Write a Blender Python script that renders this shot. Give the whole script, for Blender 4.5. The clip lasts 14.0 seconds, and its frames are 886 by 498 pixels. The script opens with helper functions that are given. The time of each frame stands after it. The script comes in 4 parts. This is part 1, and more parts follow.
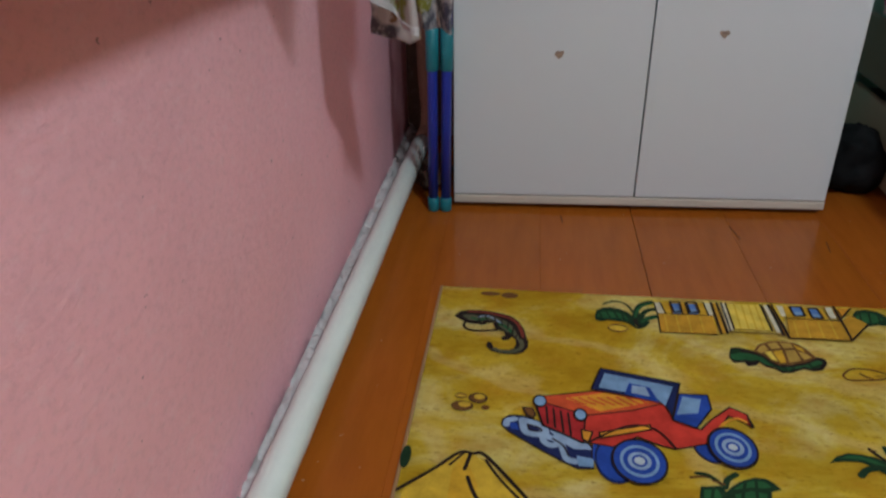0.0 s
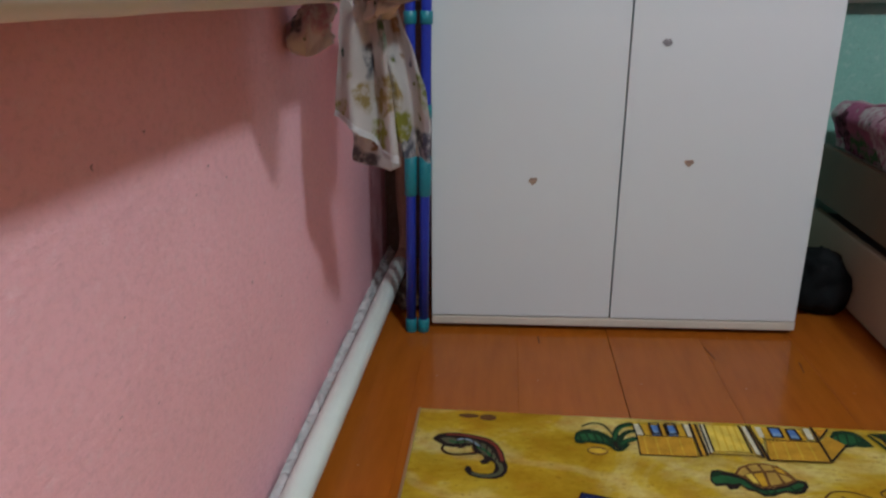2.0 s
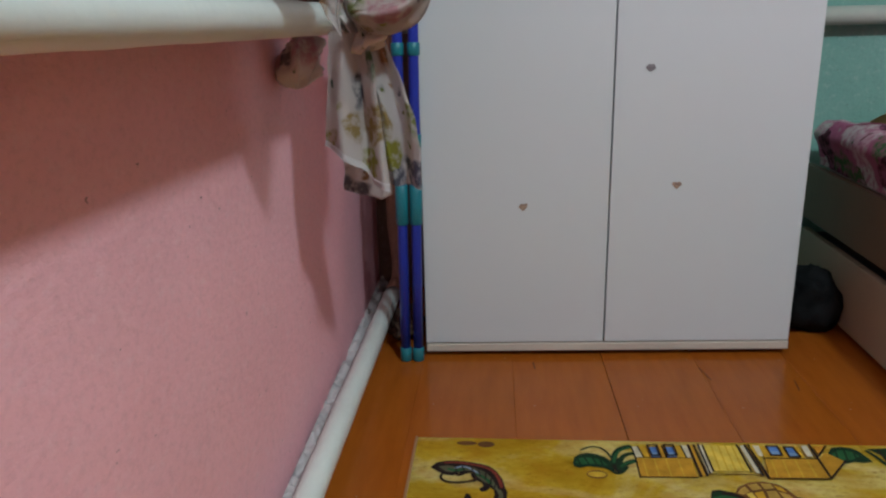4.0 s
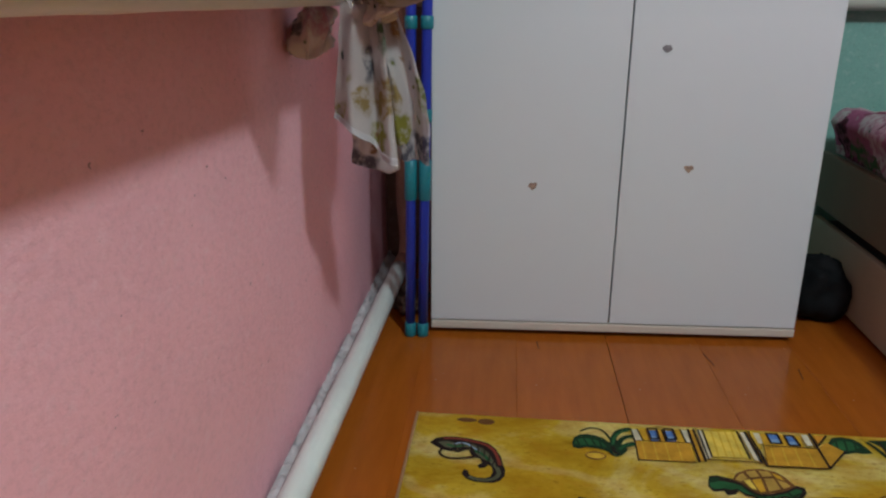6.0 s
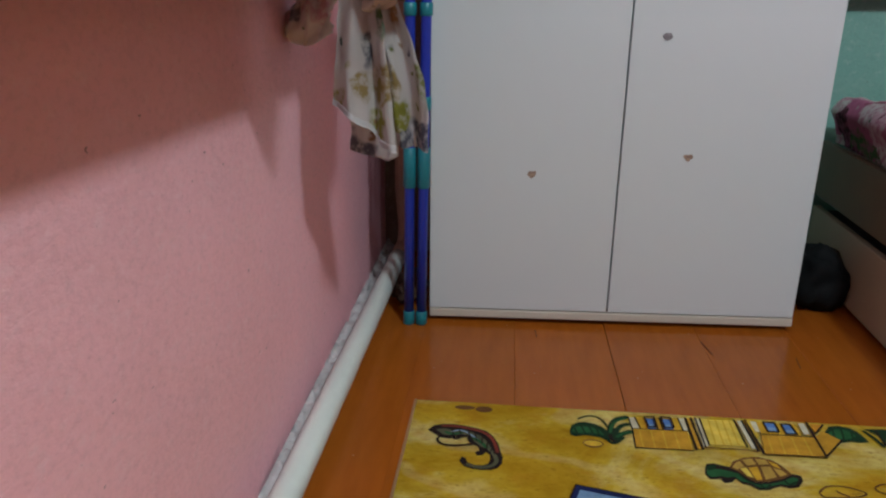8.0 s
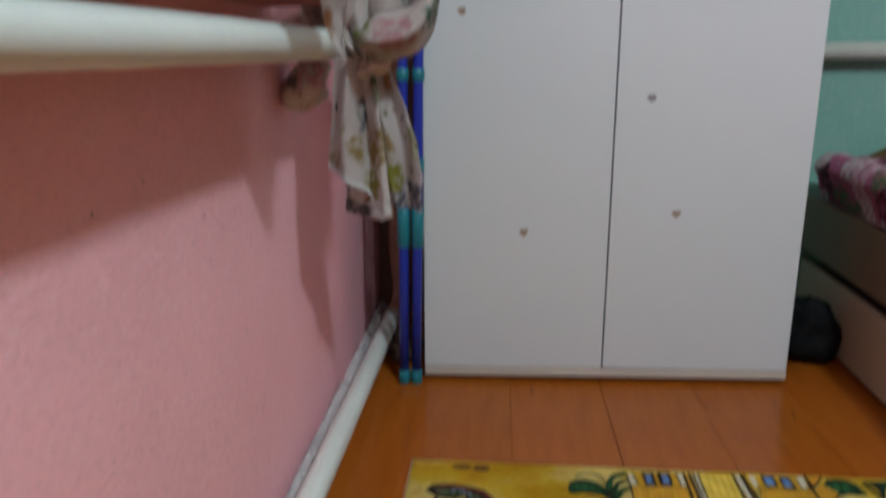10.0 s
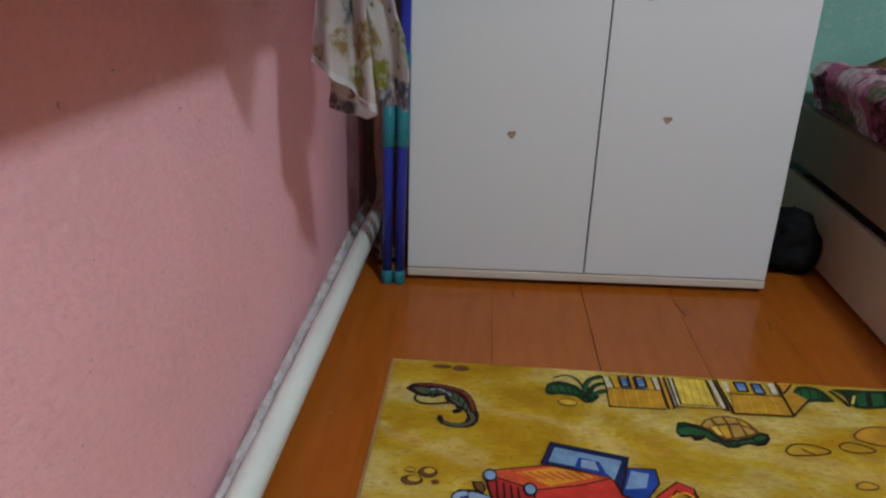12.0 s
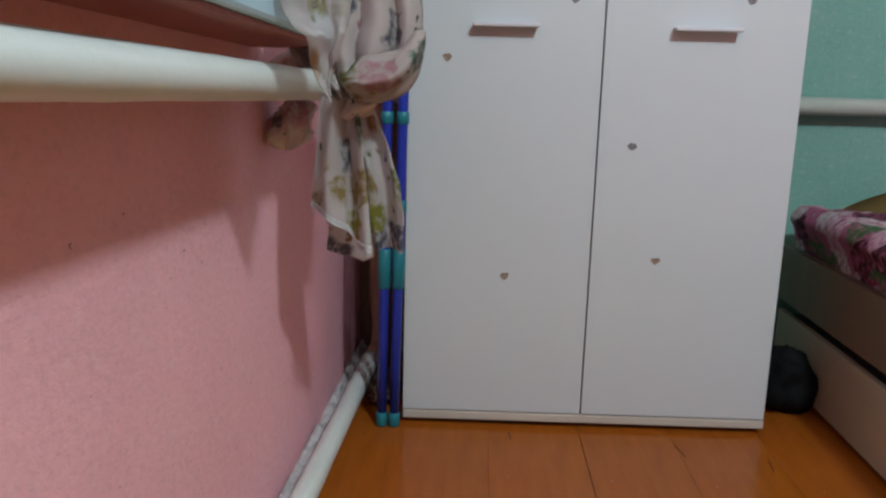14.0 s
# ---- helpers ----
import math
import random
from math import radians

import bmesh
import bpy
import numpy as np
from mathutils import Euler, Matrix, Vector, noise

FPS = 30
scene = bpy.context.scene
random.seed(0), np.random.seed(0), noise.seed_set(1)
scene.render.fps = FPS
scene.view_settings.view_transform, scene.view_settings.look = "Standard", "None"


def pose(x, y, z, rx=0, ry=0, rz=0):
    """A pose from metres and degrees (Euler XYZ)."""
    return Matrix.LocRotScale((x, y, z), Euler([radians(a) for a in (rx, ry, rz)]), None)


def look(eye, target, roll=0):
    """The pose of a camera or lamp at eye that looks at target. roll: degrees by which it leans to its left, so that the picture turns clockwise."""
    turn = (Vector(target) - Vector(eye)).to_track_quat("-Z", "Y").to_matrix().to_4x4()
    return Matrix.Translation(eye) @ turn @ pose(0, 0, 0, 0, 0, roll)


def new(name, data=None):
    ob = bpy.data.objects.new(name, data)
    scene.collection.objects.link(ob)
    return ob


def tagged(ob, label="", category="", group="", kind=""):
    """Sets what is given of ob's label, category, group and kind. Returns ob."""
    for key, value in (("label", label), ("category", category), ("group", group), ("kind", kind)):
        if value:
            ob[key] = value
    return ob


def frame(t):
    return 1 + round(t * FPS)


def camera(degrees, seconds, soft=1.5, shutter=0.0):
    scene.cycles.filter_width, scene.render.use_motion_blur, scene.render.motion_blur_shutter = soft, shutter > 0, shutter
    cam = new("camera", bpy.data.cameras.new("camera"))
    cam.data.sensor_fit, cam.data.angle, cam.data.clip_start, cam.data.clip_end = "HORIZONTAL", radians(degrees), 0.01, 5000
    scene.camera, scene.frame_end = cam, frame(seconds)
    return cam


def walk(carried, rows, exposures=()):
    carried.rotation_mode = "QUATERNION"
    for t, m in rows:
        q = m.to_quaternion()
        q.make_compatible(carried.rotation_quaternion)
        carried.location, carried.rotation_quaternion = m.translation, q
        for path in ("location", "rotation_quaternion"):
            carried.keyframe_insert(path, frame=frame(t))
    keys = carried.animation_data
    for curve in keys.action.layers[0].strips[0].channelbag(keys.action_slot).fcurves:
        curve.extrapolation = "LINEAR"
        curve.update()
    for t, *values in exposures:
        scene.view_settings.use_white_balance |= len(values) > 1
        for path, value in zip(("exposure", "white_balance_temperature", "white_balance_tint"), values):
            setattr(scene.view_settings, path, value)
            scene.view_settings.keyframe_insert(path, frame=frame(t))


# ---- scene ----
cam = camera(60.8, 14.0, soft=2.2, shutter=0.7)
PATH = [
    (0, (0.101, 0.221, 0.71), (-0.044, 1.981, -0.23), -0.7),
    (0.5, (0.097, 0.217, 0.711), (-0.034, 2.014, -0.157), -0.7),
    (1, (0.099, 0.215, 0.71), (-0.027, 2.037, -0.105), -0.5),
    (1.5, (0.098, 0.208, 0.716), (-0.008, 2.086, 0.035), -0.1),
    (2, (0.1, 0.207, 0.716), (0.009, 2.098, 0.069), 0.1),
    (2.5, (0.098, 0.199, 0.71), (0.046, 2.117, 0.145), 0.0),
    (5, (0.099, 0.202, 0.711), (0.015, 2.116, 0.135), -1.8),
    (5.5, (0.105, 0.205, 0.71), (0.01, 2.113, 0.117), -1.0),
    (6, (0.105, 0.204, 0.711), (0.009, 2.1, 0.082), 0.4),
    (6.5, (0.108, 0.197, 0.711), (0.019, 2.102, 0.109), 0.5),
    (7, (0.111, 0.201, 0.707), (0.017, 2.09, 0.058), 0.9),
    (9.3, (0.099, 0.205, 0.709), (0.007, 2.092, 0.053), 0.2),
    (9.5, (0.1, 0.202, 0.709), (0.025, 2.107, 0.104), 0.6),
    (9.7, (0.089, 0.215, 0.715), (0.049, 2.133, 0.15), 0.6),
    (9.9, (0.113, 0.18, 0.725), (0.045, 2.124, 0.26), 0.4),
    (10, (0.105, 0.186, 0.711), (0.027, 2.12, 0.207), -0.1),
    (10.2, (0.103, 0.189, 0.714), (0.035, 2.086, 0.085), 0.1),
    (10.5, (0.103, 0.207, 0.707), (0.008, 2.067, -0.02), -0.0),
    (11, (0.104, 0.205, 0.71), (-0.001, 2.068, -0.01), -0.2),
    (11.5, (0.105, 0.206, 0.71), (0.048, 2.06, -0.036), 1.1),
    (12, (0.103, 0.207, 0.71), (0.074, 2.058, -0.047), 1.9),
    (12.5, (0.102, 0.207, 0.707), (0.078, 2.068, -0.023), 1.6),
    (13, (0.091, 0.212, 0.712), (0.084, 2.143, 0.191), 1.7),
    (13.2, (0.085, 0.195, 0.707), (0.059, 2.159, 0.332), 1.3),
    (13.5, (0.102, 0.186, 0.71), (0.05, 2.14, 0.289), 0.8),
    (14, (0.107, 0.183, 0.709), (0.075, 2.144, 0.317), 1.5),
]
EXPOSURE = [(0, -0.05), (1, -0.04), (1.6, -0.02), (2.2, 0.0), (9.5, 0.0), (10, 0.03), (10.5, -0.02), (12.6, -0.03), (13, 0.04), (14, 0.07)]
walk(cam, [(t, look(eye, target, roll)) for t, eye, target, roll in PATH], EXPOSURE)

# ---------------------------------------------------------------- world and light
world = bpy.data.worlds.new("room_world")
scene.world = world
world.use_nodes = True
world.node_tree.nodes["Background"].inputs[0].default_value = (0.6, 0.75, 1.0, 1)
world.node_tree.nodes["Background"].inputs[1].default_value = 0.02


def point_lamp(name, at, watts, radius, colour):
    data = bpy.data.lights.new(name, "POINT")
    data.energy, data.shadow_soft_size, data.color = watts, radius, colour
    ob = new(name, data)
    ob.location = at
    return ob


# the room's ceiling lamp, behind the camera
point_lamp("ceiling_lamp", (0.97, -0.45, 2.36), 144, 0.095, (0.75, 0.95, 1.055))


# ---------------------------------------------------------------- materials
def material(name, rough=0.5, metal=0.0):
    m = bpy.data.materials.new(name)
    m.use_nodes = True
    b = m.node_tree.nodes["Principled BSDF"]
    b.inputs["Roughness"].default_value = rough
    b.inputs["Metallic"].default_value = metal
    return m, m.node_tree.nodes, m.node_tree.links, b


def coords(nodes, links, scale=(1, 1, 1)):
    tc = nodes.new("ShaderNodeTexCoord")
    mp = nodes.new("ShaderNodeMapping")
    mp.inputs["Scale"].default_value = scale
    links.new(tc.outputs["Object"], mp.inputs["Vector"])
    return mp.outputs["Vector"]


def noise_tex(nodes, links, vec, scale, detail=4.0, rough=0.55):
    n = nodes.new("ShaderNodeTexNoise")
    n.inputs["Scale"].default_value, n.inputs["Detail"].default_value = scale, detail
    n.inputs["Roughness"].default_value = rough
    links.new(vec, n.inputs["Vector"])
    return n.outputs["Fac"]


def ramp(nodes, links, fac, stops, hard=False):
    r = nodes.new("ShaderNodeValToRGB")
    if hard:
        r.color_ramp.interpolation = "CONSTANT"
    while len(r.color_ramp.elements) < len(stops):
        r.color_ramp.elements.new(0.5)
    for e, (p, c) in zip(r.color_ramp.elements, stops):
        e.position, e.color = p, (*c, 1)
    links.new(fac, r.inputs["Fac"])
    return r.outputs["Color"]


def mix(nodes, links, fac, a, b, mode="MIX"):
    n = nodes.new("ShaderNodeMix")
    n.data_type, n.blend_type = "RGBA", mode
    for socket, value in ((n.inputs[0], fac), (n.inputs[6], a), (n.inputs[7], b)):
        if isinstance(value, (int, float)):
            socket.default_value = value
        elif isinstance(value, tuple):
            socket.default_value = (*value, 1)
        else:
            links.new(value, socket)
    return n.outputs[2]


def bump(nodes, links, bsdf, height, strength, distance=0.002, under=None):
    n = nodes.new("ShaderNodeBump")
    n.inputs["Strength"].default_value, n.inputs["Distance"].default_value = strength, distance
    links.new(height, n.inputs["Height"])
    if under is not None:
        links.new(under, n.inputs["Normal"])
    links.new(n.outputs["Normal"], bsdf.inputs["Normal"])
    return n.outputs["Normal"]


def painted(name, colour, rough=0.5, vary=0.12, grain=60.0, relief=0.1, metal=0.0, broad=5.0, gloss=0.5):
    """Paint or plain stuff with broad and fine variation."""
    m, nodes, links, b = material(name, rough, metal)
    v = coords(nodes, links)
    lo = tuple(c * (1 - vary) for c in colour)
    hi = tuple(min(1, c * (1 + vary)) for c in colour)
    a = ramp(nodes, links, noise_tex(nodes, links, v, broad), [(0.3, lo), (0.7, hi)])
    f = noise_tex(nodes, links, v, grain, 3)
    c = mix(nodes, links, 0.18, a, ramp(nodes, links, f, [(0.35, lo), (0.65, hi)]), "MIX")
    links.new(c, b.inputs["Base Color"])
    if relief:
        bump(nodes, links, b, f, relief)
    b.inputs["Specular IOR Level"].default_value = gloss
    return m


def plaster(name, colour, dirt):
    """Old trowelled plaster under distemper: pale crumbs drawn out along the wall, pits and small dark specks."""
    m, nodes, links, b = material(name, 0.62)
    v = coords(nodes, links)
    drawn = coords(nodes, links, (1, 0.6, 1))
    broad = noise_tex(nodes, links, v, 2.6, 5)
    lo = tuple(c * 0.93 for c in colour)
    hi = tuple(min(1, c * 1.06) for c in colour)
    c = ramp(nodes, links, broad, [(0.32, lo), (0.7, hi)])
    scuff = ramp(nodes, links, noise_tex(nodes, links, drawn, 7, 6, 0.75), [(0.46, (0, 0, 0)), (0.72, (0.15, 0.15, 0.15))])
    c = mix(nodes, links, scuff, c, tuple(min(0.9, 0.33 + 0.55 * k) for k in colour))
    sand = noise_tex(nodes, links, drawn, 120, 4, 0.75)
    c = mix(nodes, links, 1.0, c, ramp(nodes, links, sand, [(0.30, (0.88, 0.87, 0.87)), (0.52, (1.0, 1.0, 1.0))]), "MULTIPLY")
    crumbs = ramp(nodes, links, noise_tex(nodes, links, drawn, 66, 4, 0.7), [(0.54, (0, 0, 0)), (0.68, (0.40, 0.40, 0.40))])
    c = mix(nodes, links, crumbs, c, tuple(min(0.92, 0.24 + 0.72 * k) for k in colour))
    speck = ramp(nodes, links, noise_tex(nodes, links, drawn, 95, 2), [(0.725, (0, 0, 0)), (0.76, (0.8, 0.8, 0.8))])
    c = mix(nodes, links, speck, c, dirt)
    links.new(c, b.inputs["Base Color"])
    lumps = noise_tex(nodes, links, drawn, 46, 3, 0.55)
    grains = noise_tex(nodes, links, drawn, 110, 4, 0.7)
    first = bump(nodes, links, b, lumps, 0.22, 0.006)
    bump(nodes, links, b, grains, 0.5, 0.0022, first)
    return m


PINK = plaster("pink_distemper", (0.92, 0.475, 0.525), (0.30, 0.13, 0.12))
TEAL = plaster("green_distemper", (0.18, 0.40, 0.335), (0.12, 0.22, 0.18))
# unseen surfaces: dull ceiling and red walls set the strength and tint of bounced light
CREAM = plaster("unseen_ceiling_dull", (0.42, 0.36, 0.30), (0.3, 0.26, 0.22))
ROSE = plaster("bounce_red_wall", (0.30, 0.13, 0.11), (0.2, 0.08, 0.06))
# brown that imitates the shaded corner left of the wardrobe
CORNER_SHADE = plaster("corner_shade_brown", (0.20, 0.13, 0.09), (0.12, 0.08, 0.05))
PIPE_WHITE = painted("white_oil_paint", (0.65, 0.70, 0.655), 0.32, 0.07, 45, 0.25)
# deep shade under the sill, put into the colour as dark red
SOFFIT = painted("soffit_shade_red", (0.36, 0.13, 0.12), 0.7, 0.12, 60, 0.3)
SILL_BLUE = painted("pale_blue_gloss_paint", (0.42, 0.64, 0.74), 0.3, 0.06, 40, 0.1)
RUST = painted("rusty_primer", (0.55, 0.33, 0.23), 0.7, 0.3, 90, 0.4)
MORTAR = plaster("grey_mortar", (0.47, 0.43, 0.43), (0.06, 0.045, 0.04))
LAMINATE = painted("white_laminate", (0.552, 0.598, 0.610), 0.36, 0.015, 260, 0.03, broad=2)
LAMINATE_EDGE = painted("cream_edge_band", (0.50, 0.46, 0.39), 0.45, 0.08, 90, 0.05)
# near-black: shade of the bed's recess put into the board colour
CARCASS = painted("recess_shade_board", (0.07, 0.06, 0.055), 0.7, 0.2)
CHROME = painted("brushed_aluminium", (0.66, 0.67, 0.70), 0.40, 0.05, 200, 0.05, 0.4)
GLUE = painted("dried_glue", (0.27, 0.19, 0.14), 0.6, 0.45, 420, 0.4, broad=160)
GLUE_GREY = painted("grey_glue_mark", (0.17, 0.16, 0.17), 0.6, 0.45, 420, 0.4, broad=160)
BLUE_PLASTIC = painted("blue_enamel_tube", (0.014, 0.036, 0.34), 0.3, 0.1, 80, 0.03)
TEAL_PLASTIC = painted("turquoise_plastic", (0.010, 0.18, 0.22), 0.38, 0.1, 80, 0.03)
PIPE_GREY = painted("dull_grey_paint", (0.40, 0.44, 0.385), 0.45, 0.08, 45, 0.2)
BED_BOARD = painted("beige_bed_board", (0.37, 0.32, 0.22), 0.5, 0.08, 120, 0.08)
BED_DARK = painted("brown_bed_rail", (0.155, 0.098, 0.050), 0.5, 0.12, 120, 0.08)
HEAD_WOOD = painted("ochre_wood", (0.42, 0.31, 0.12), 0.45, 0.12, 80, 0.08)
BLACK_BAG = painted("black_nylon", (0.006, 0.0065, 0.007), 0.8, 0.3, 120, 0.4, broad=20, gloss=0.12)
BROWN_RAG = painted("dark_brown_cloth", (0.07, 0.035, 0.02), 0.85, 0.4, 120, 0.5, broad=25)
SCRATCH = painted("worn_dark_wood", (0.06, 0.022, 0.008), 0.85, 0.2, 200, 0.2, gloss=0.1)
RUG_EDGE = painted("rug_backing", (0.30, 0.16, 0.06), 0.9, 0.2, 200, 0.3)
MATTRESS = painted("mattress_ticking", (0.55, 0.5, 0.45), 0.9, 0.1)


def floor_paint():
    m, nodes, links, b = material("brown_floor_enamel", 0.22)
    b.inputs["Specular IOR Level"].default_value = 0.21
    v = coords(nodes, links, (1, 0.16, 1))
    info = nodes.new("ShaderNodeObjectInfo")
    grain = noise_tex(nodes, links, v, 38, 5, 0.6)
    broad = noise_tex(nodes, links, coords(nodes, links), 3.2, 4)
    c = ramp(nodes, links, grain, [(0.3, (0.30, 0.074, 0.008)), (0.7, (0.38, 0.101, 0.011))])
    c = mix(nodes, links, ramp(nodes, links, broad, [(0.4, (0, 0, 0)), (0.75, (0.35, 0.35, 0.35))]), c, (0.26, 0.085, 0.005))
    tone = ramp(nodes, links, info.outputs["Random"], [(0.0, (0.9, 0.9, 0.9)), (1.0, (1.0, 1.0, 1.0))])
    c = mix(nodes, links, 1.0, c, tone, "MULTIPLY")
    speck = ramp(nodes, links, noise_tex(nodes, links, coords(nodes, links), 70, 1), [(0.77, (0, 0, 0)), (0.79, (0.5, 0.5, 0.5))])
    c = mix(nodes, links, speck, c, (0.45, 0.30, 0.18))
    links.new(c, b.inputs["Base Color"])
    rough = ramp(nodes, links, broad, [(0.3, (0.11, 0.11, 0.11)), (0.7, (0.22, 0.22, 0.22))])
    links.new(rough, b.inputs["Roughness"])
    bump(nodes, links, b, grain, 0.06, 0.001)
    return m


def rug_base():
    m, nodes, links, b = material("yellow_printed_rug", 0.92)
    b.inputs["Specular IOR Level"].default_value = 0.12
    v = coords(nodes, links, (1, 1.7, 1))
    warp = noise_tex(nodes, links, v, 4.5, 5, 0.6)
    warp.node.inputs["Distortion"].default_value = 1.1
    c = ramp(nodes, links, warp, [(0.30, (0.58, 0.31, 0.012)), (0.42, (0.74, 0.48, 0.028)), (0.52, (0.82, 0.60, 0.055)), (0.63, (0.90, 0.77, 0.25))])
    swirl = nodes.new("ShaderNodeTexWave")
    swirl.bands_direction = "DIAGONAL"
    swirl.inputs["Scale"].default_value, swirl.inputs["Distortion"].default_value = 2.1, 10.0
    swirl.inputs["Detail"].default_value, swirl.inputs["Detail Scale"].default_value = 3.0, 1.3
    links.new(v, swirl.inputs["Vector"])
    c = mix(nodes, links, ramp(nodes, links, swirl.outputs["Fac"], [(0.55, (0, 0, 0)), (0.95, (0.32, 0.32, 0.32))]), c, (0.55, 0.29, 0.012))
    c = mix(nodes, links, ramp(nodes, links, swirl.outputs["Fac"], [(0.04, (0.34, 0.34, 0.34)), (0.30, (0, 0, 0))]), c, (0.95, 0.80, 0.40))
    blotch = noise_tex(nodes, links, coords(nodes, links, (1, 1.4, 1)), 13, 4, 0.65)
    c = mix(nodes, links, ramp(nodes, links, blotch, [(0.52, (0, 0, 0)), (0.70, (0.55, 0.55, 0.55))]), c, (0.66, 0.30, 0.018))
    fine = noise_tex(nodes, links, v, 48, 4, 0.75)
    c = mix(nodes, links, ramp(nodes, links, fine, [(0.44, (0, 0, 0)), (0.70, (0.42, 0.42, 0.42))]), c, (0.54, 0.29, 0.010))
    flecks = noise_tex(nodes, links, coords(nodes, links, (1, 3.2, 1)), 85, 3, 0.6)
    c = mix(nodes, links, ramp(nodes, links, flecks, [(0.60, (0, 0, 0)), (0.68, (0.55, 0.55, 0.55))]), c, (0.42, 0.19, 0.008))
    links.new(c, b.inputs["Base Color"])
    pile = noise_tex(nodes, links, v, 420, 2)
    bump(nodes, links, b, pile, 0.4, 0.0015)
    return m


def print_ink(name, colour):
    return painted("ink_" + name, colour, 0.9, 0.26, 240, 0.35, broad=38, gloss=0.15)


def cloth(name, base, inks, cell, cut, see_through):
    """Printed cloth: a base colour with scattered patches of several inks."""
    m, nodes, links, b = material(name, 0.85)
    v = coords(nodes, links)
    wob = nodes.new("ShaderNodeTexNoise")
    wob.inputs["Scale"].default_value = cell * 1.4
    links.new(v, wob.inputs["Vector"])
    add = nodes.new("ShaderNodeVectorMath")
    add.operation = "MULTIPLY_ADD"
    add.inputs[1].default_value = (0.07, 0.07, 0.07)
    links.new(wob.outputs["Color"], add.inputs[0])
    links.new(v, add.inputs[2])
    vo = nodes.new("ShaderNodeTexVoronoi")
    vo.inputs["Scale"].default_value = cell
    links.new(add.outputs[0], vo.inputs["Vector"])
    sep = nodes.new("ShaderNodeSeparateColor")
    links.new(vo.outputs["Color"], sep.inputs["Color"])
    n = len(inks)
    ink = ramp(nodes, links, sep.outputs["Red"], [(i / n, c) for i, c in enumerate(inks)], True)
    spot = ramp(nodes, links, vo.outputs["Distance"], [(cut * 0.8, (1, 1, 1)), (cut, (0, 0, 0))])
    fine = ramp(nodes, links, noise_tex(nodes, links, v, cell * 5, 3), [(0.38, (0.25, 0.25, 0.25)), (0.55, (1, 1, 1))])
    fac = mix(nodes, links, 1.0, spot, fine, "MULTIPLY")
    c = mix(nodes, links, fac, base, ink)
    small = nodes.new("ShaderNodeTexVoronoi")
    small.inputs["Scale"].default_value = cell * 2.7
    links.new(add.outputs[0], small.inputs["Vector"])
    pick = nodes.new("ShaderNodeSeparateColor")
    links.new(small.outputs["Color"], pick.inputs["Color"])
    chosen = ramp(nodes, links, pick.outputs["Green"], [(0.0, (0, 0, 0)), (0.76, (0, 0, 0)), (0.77, (1, 1, 1))])
    sprig = ramp(nodes, links, small.outputs["Distance"], [(0.22, (1, 1, 1)), (0.34, (0, 0, 0))])
    dots = mix(nodes, links, 1.0, mix(nodes, links, 1.0, chosen, sprig, "MULTIPLY"), fine, "MULTIPLY")
    c = mix(nodes, links, dots, c, ramp(nodes, links, pick.outputs["Red"], [(i / n, tuple(x * 0.7 for x in k)) for i, k in enumerate(inks[::-1])], True))
    links.new(c, b.inputs["Base Color"])
    weave = noise_tex(nodes, links, v, 500, 2)
    bump(nodes, links, b, weave, 0.25, 0.0008)
    if see_through:
        tr = nodes.new("ShaderNodeBsdfTranslucent")
        links.new(c, tr.inputs["Color"])
        clear = nodes.new("ShaderNodeBsdfTransparent")
        s1, s2 = nodes.new("ShaderNodeMixShader"), nodes.new("ShaderNodeMixShader")
        s1.inputs[0].default_value, s2.inputs[0].default_value = 0.22, see_through
        links.new(b.outputs[0], s1.inputs[1])
        links.new(tr.outputs[0], s1.inputs[2])
        links.new(s1.outputs[0], s2.inputs[1])
        links.new(clear.outputs[0], s2.inputs[2])
        links.new(s2.outputs[0], nodes["Material Output"].inputs["Surface"])
    return m


FLOOR = floor_paint()
RUG = rug_base()
CURTAIN_INKS = [(0.10, 0.18, 0.07), (0.32, 0.31, 0.05), (0.44, 0.25, 0.12), (0.09, 0.17, 0.12), (0.48, 0.27, 0.28), (0.13, 0.13, 0.15), (0.25, 0.28, 0.08), (0.38, 0.28, 0.11)]
CURTAIN = cloth("floral_voile", (0.66, 0.625, 0.605), CURTAIN_INKS, 14, 0.46, 0.05)
CURTAIN_SHEER = cloth("sheer_floral_voile", (0.66, 0.625, 0.605), CURTAIN_INKS, 13, 0.55, 0.40)
VOILE_HEM = painted("white_voile_hem", (0.72, 0.70, 0.70), 0.85, 0.05, 300, 0.2)
BEDSPREAD = cloth("pink_patterned_bedspread", (0.54, 0.17, 0.29),
                  [(0.80, 0.76, 0.74), (0.78, 0.72, 0.72), (0.28, 0.02, 0.06), (0.75, 0.36, 0.50), (0.09, 0.015, 0.03), (0.80, 0.74, 0.74), (0.62, 0.20, 0.36), (0.78, 0.55, 0.62), (0.08, 0.20, 0.07)],
                  13, 0.74, 0.0)
# opaque copy of the voile, base darkened for the shade in its folds
CURTAIN_FOLD_SHADE = cloth("floral_voile_fold_shade", (0.58, 0.52, 0.485), CURTAIN_INKS, 15, 0.46, 0.0)


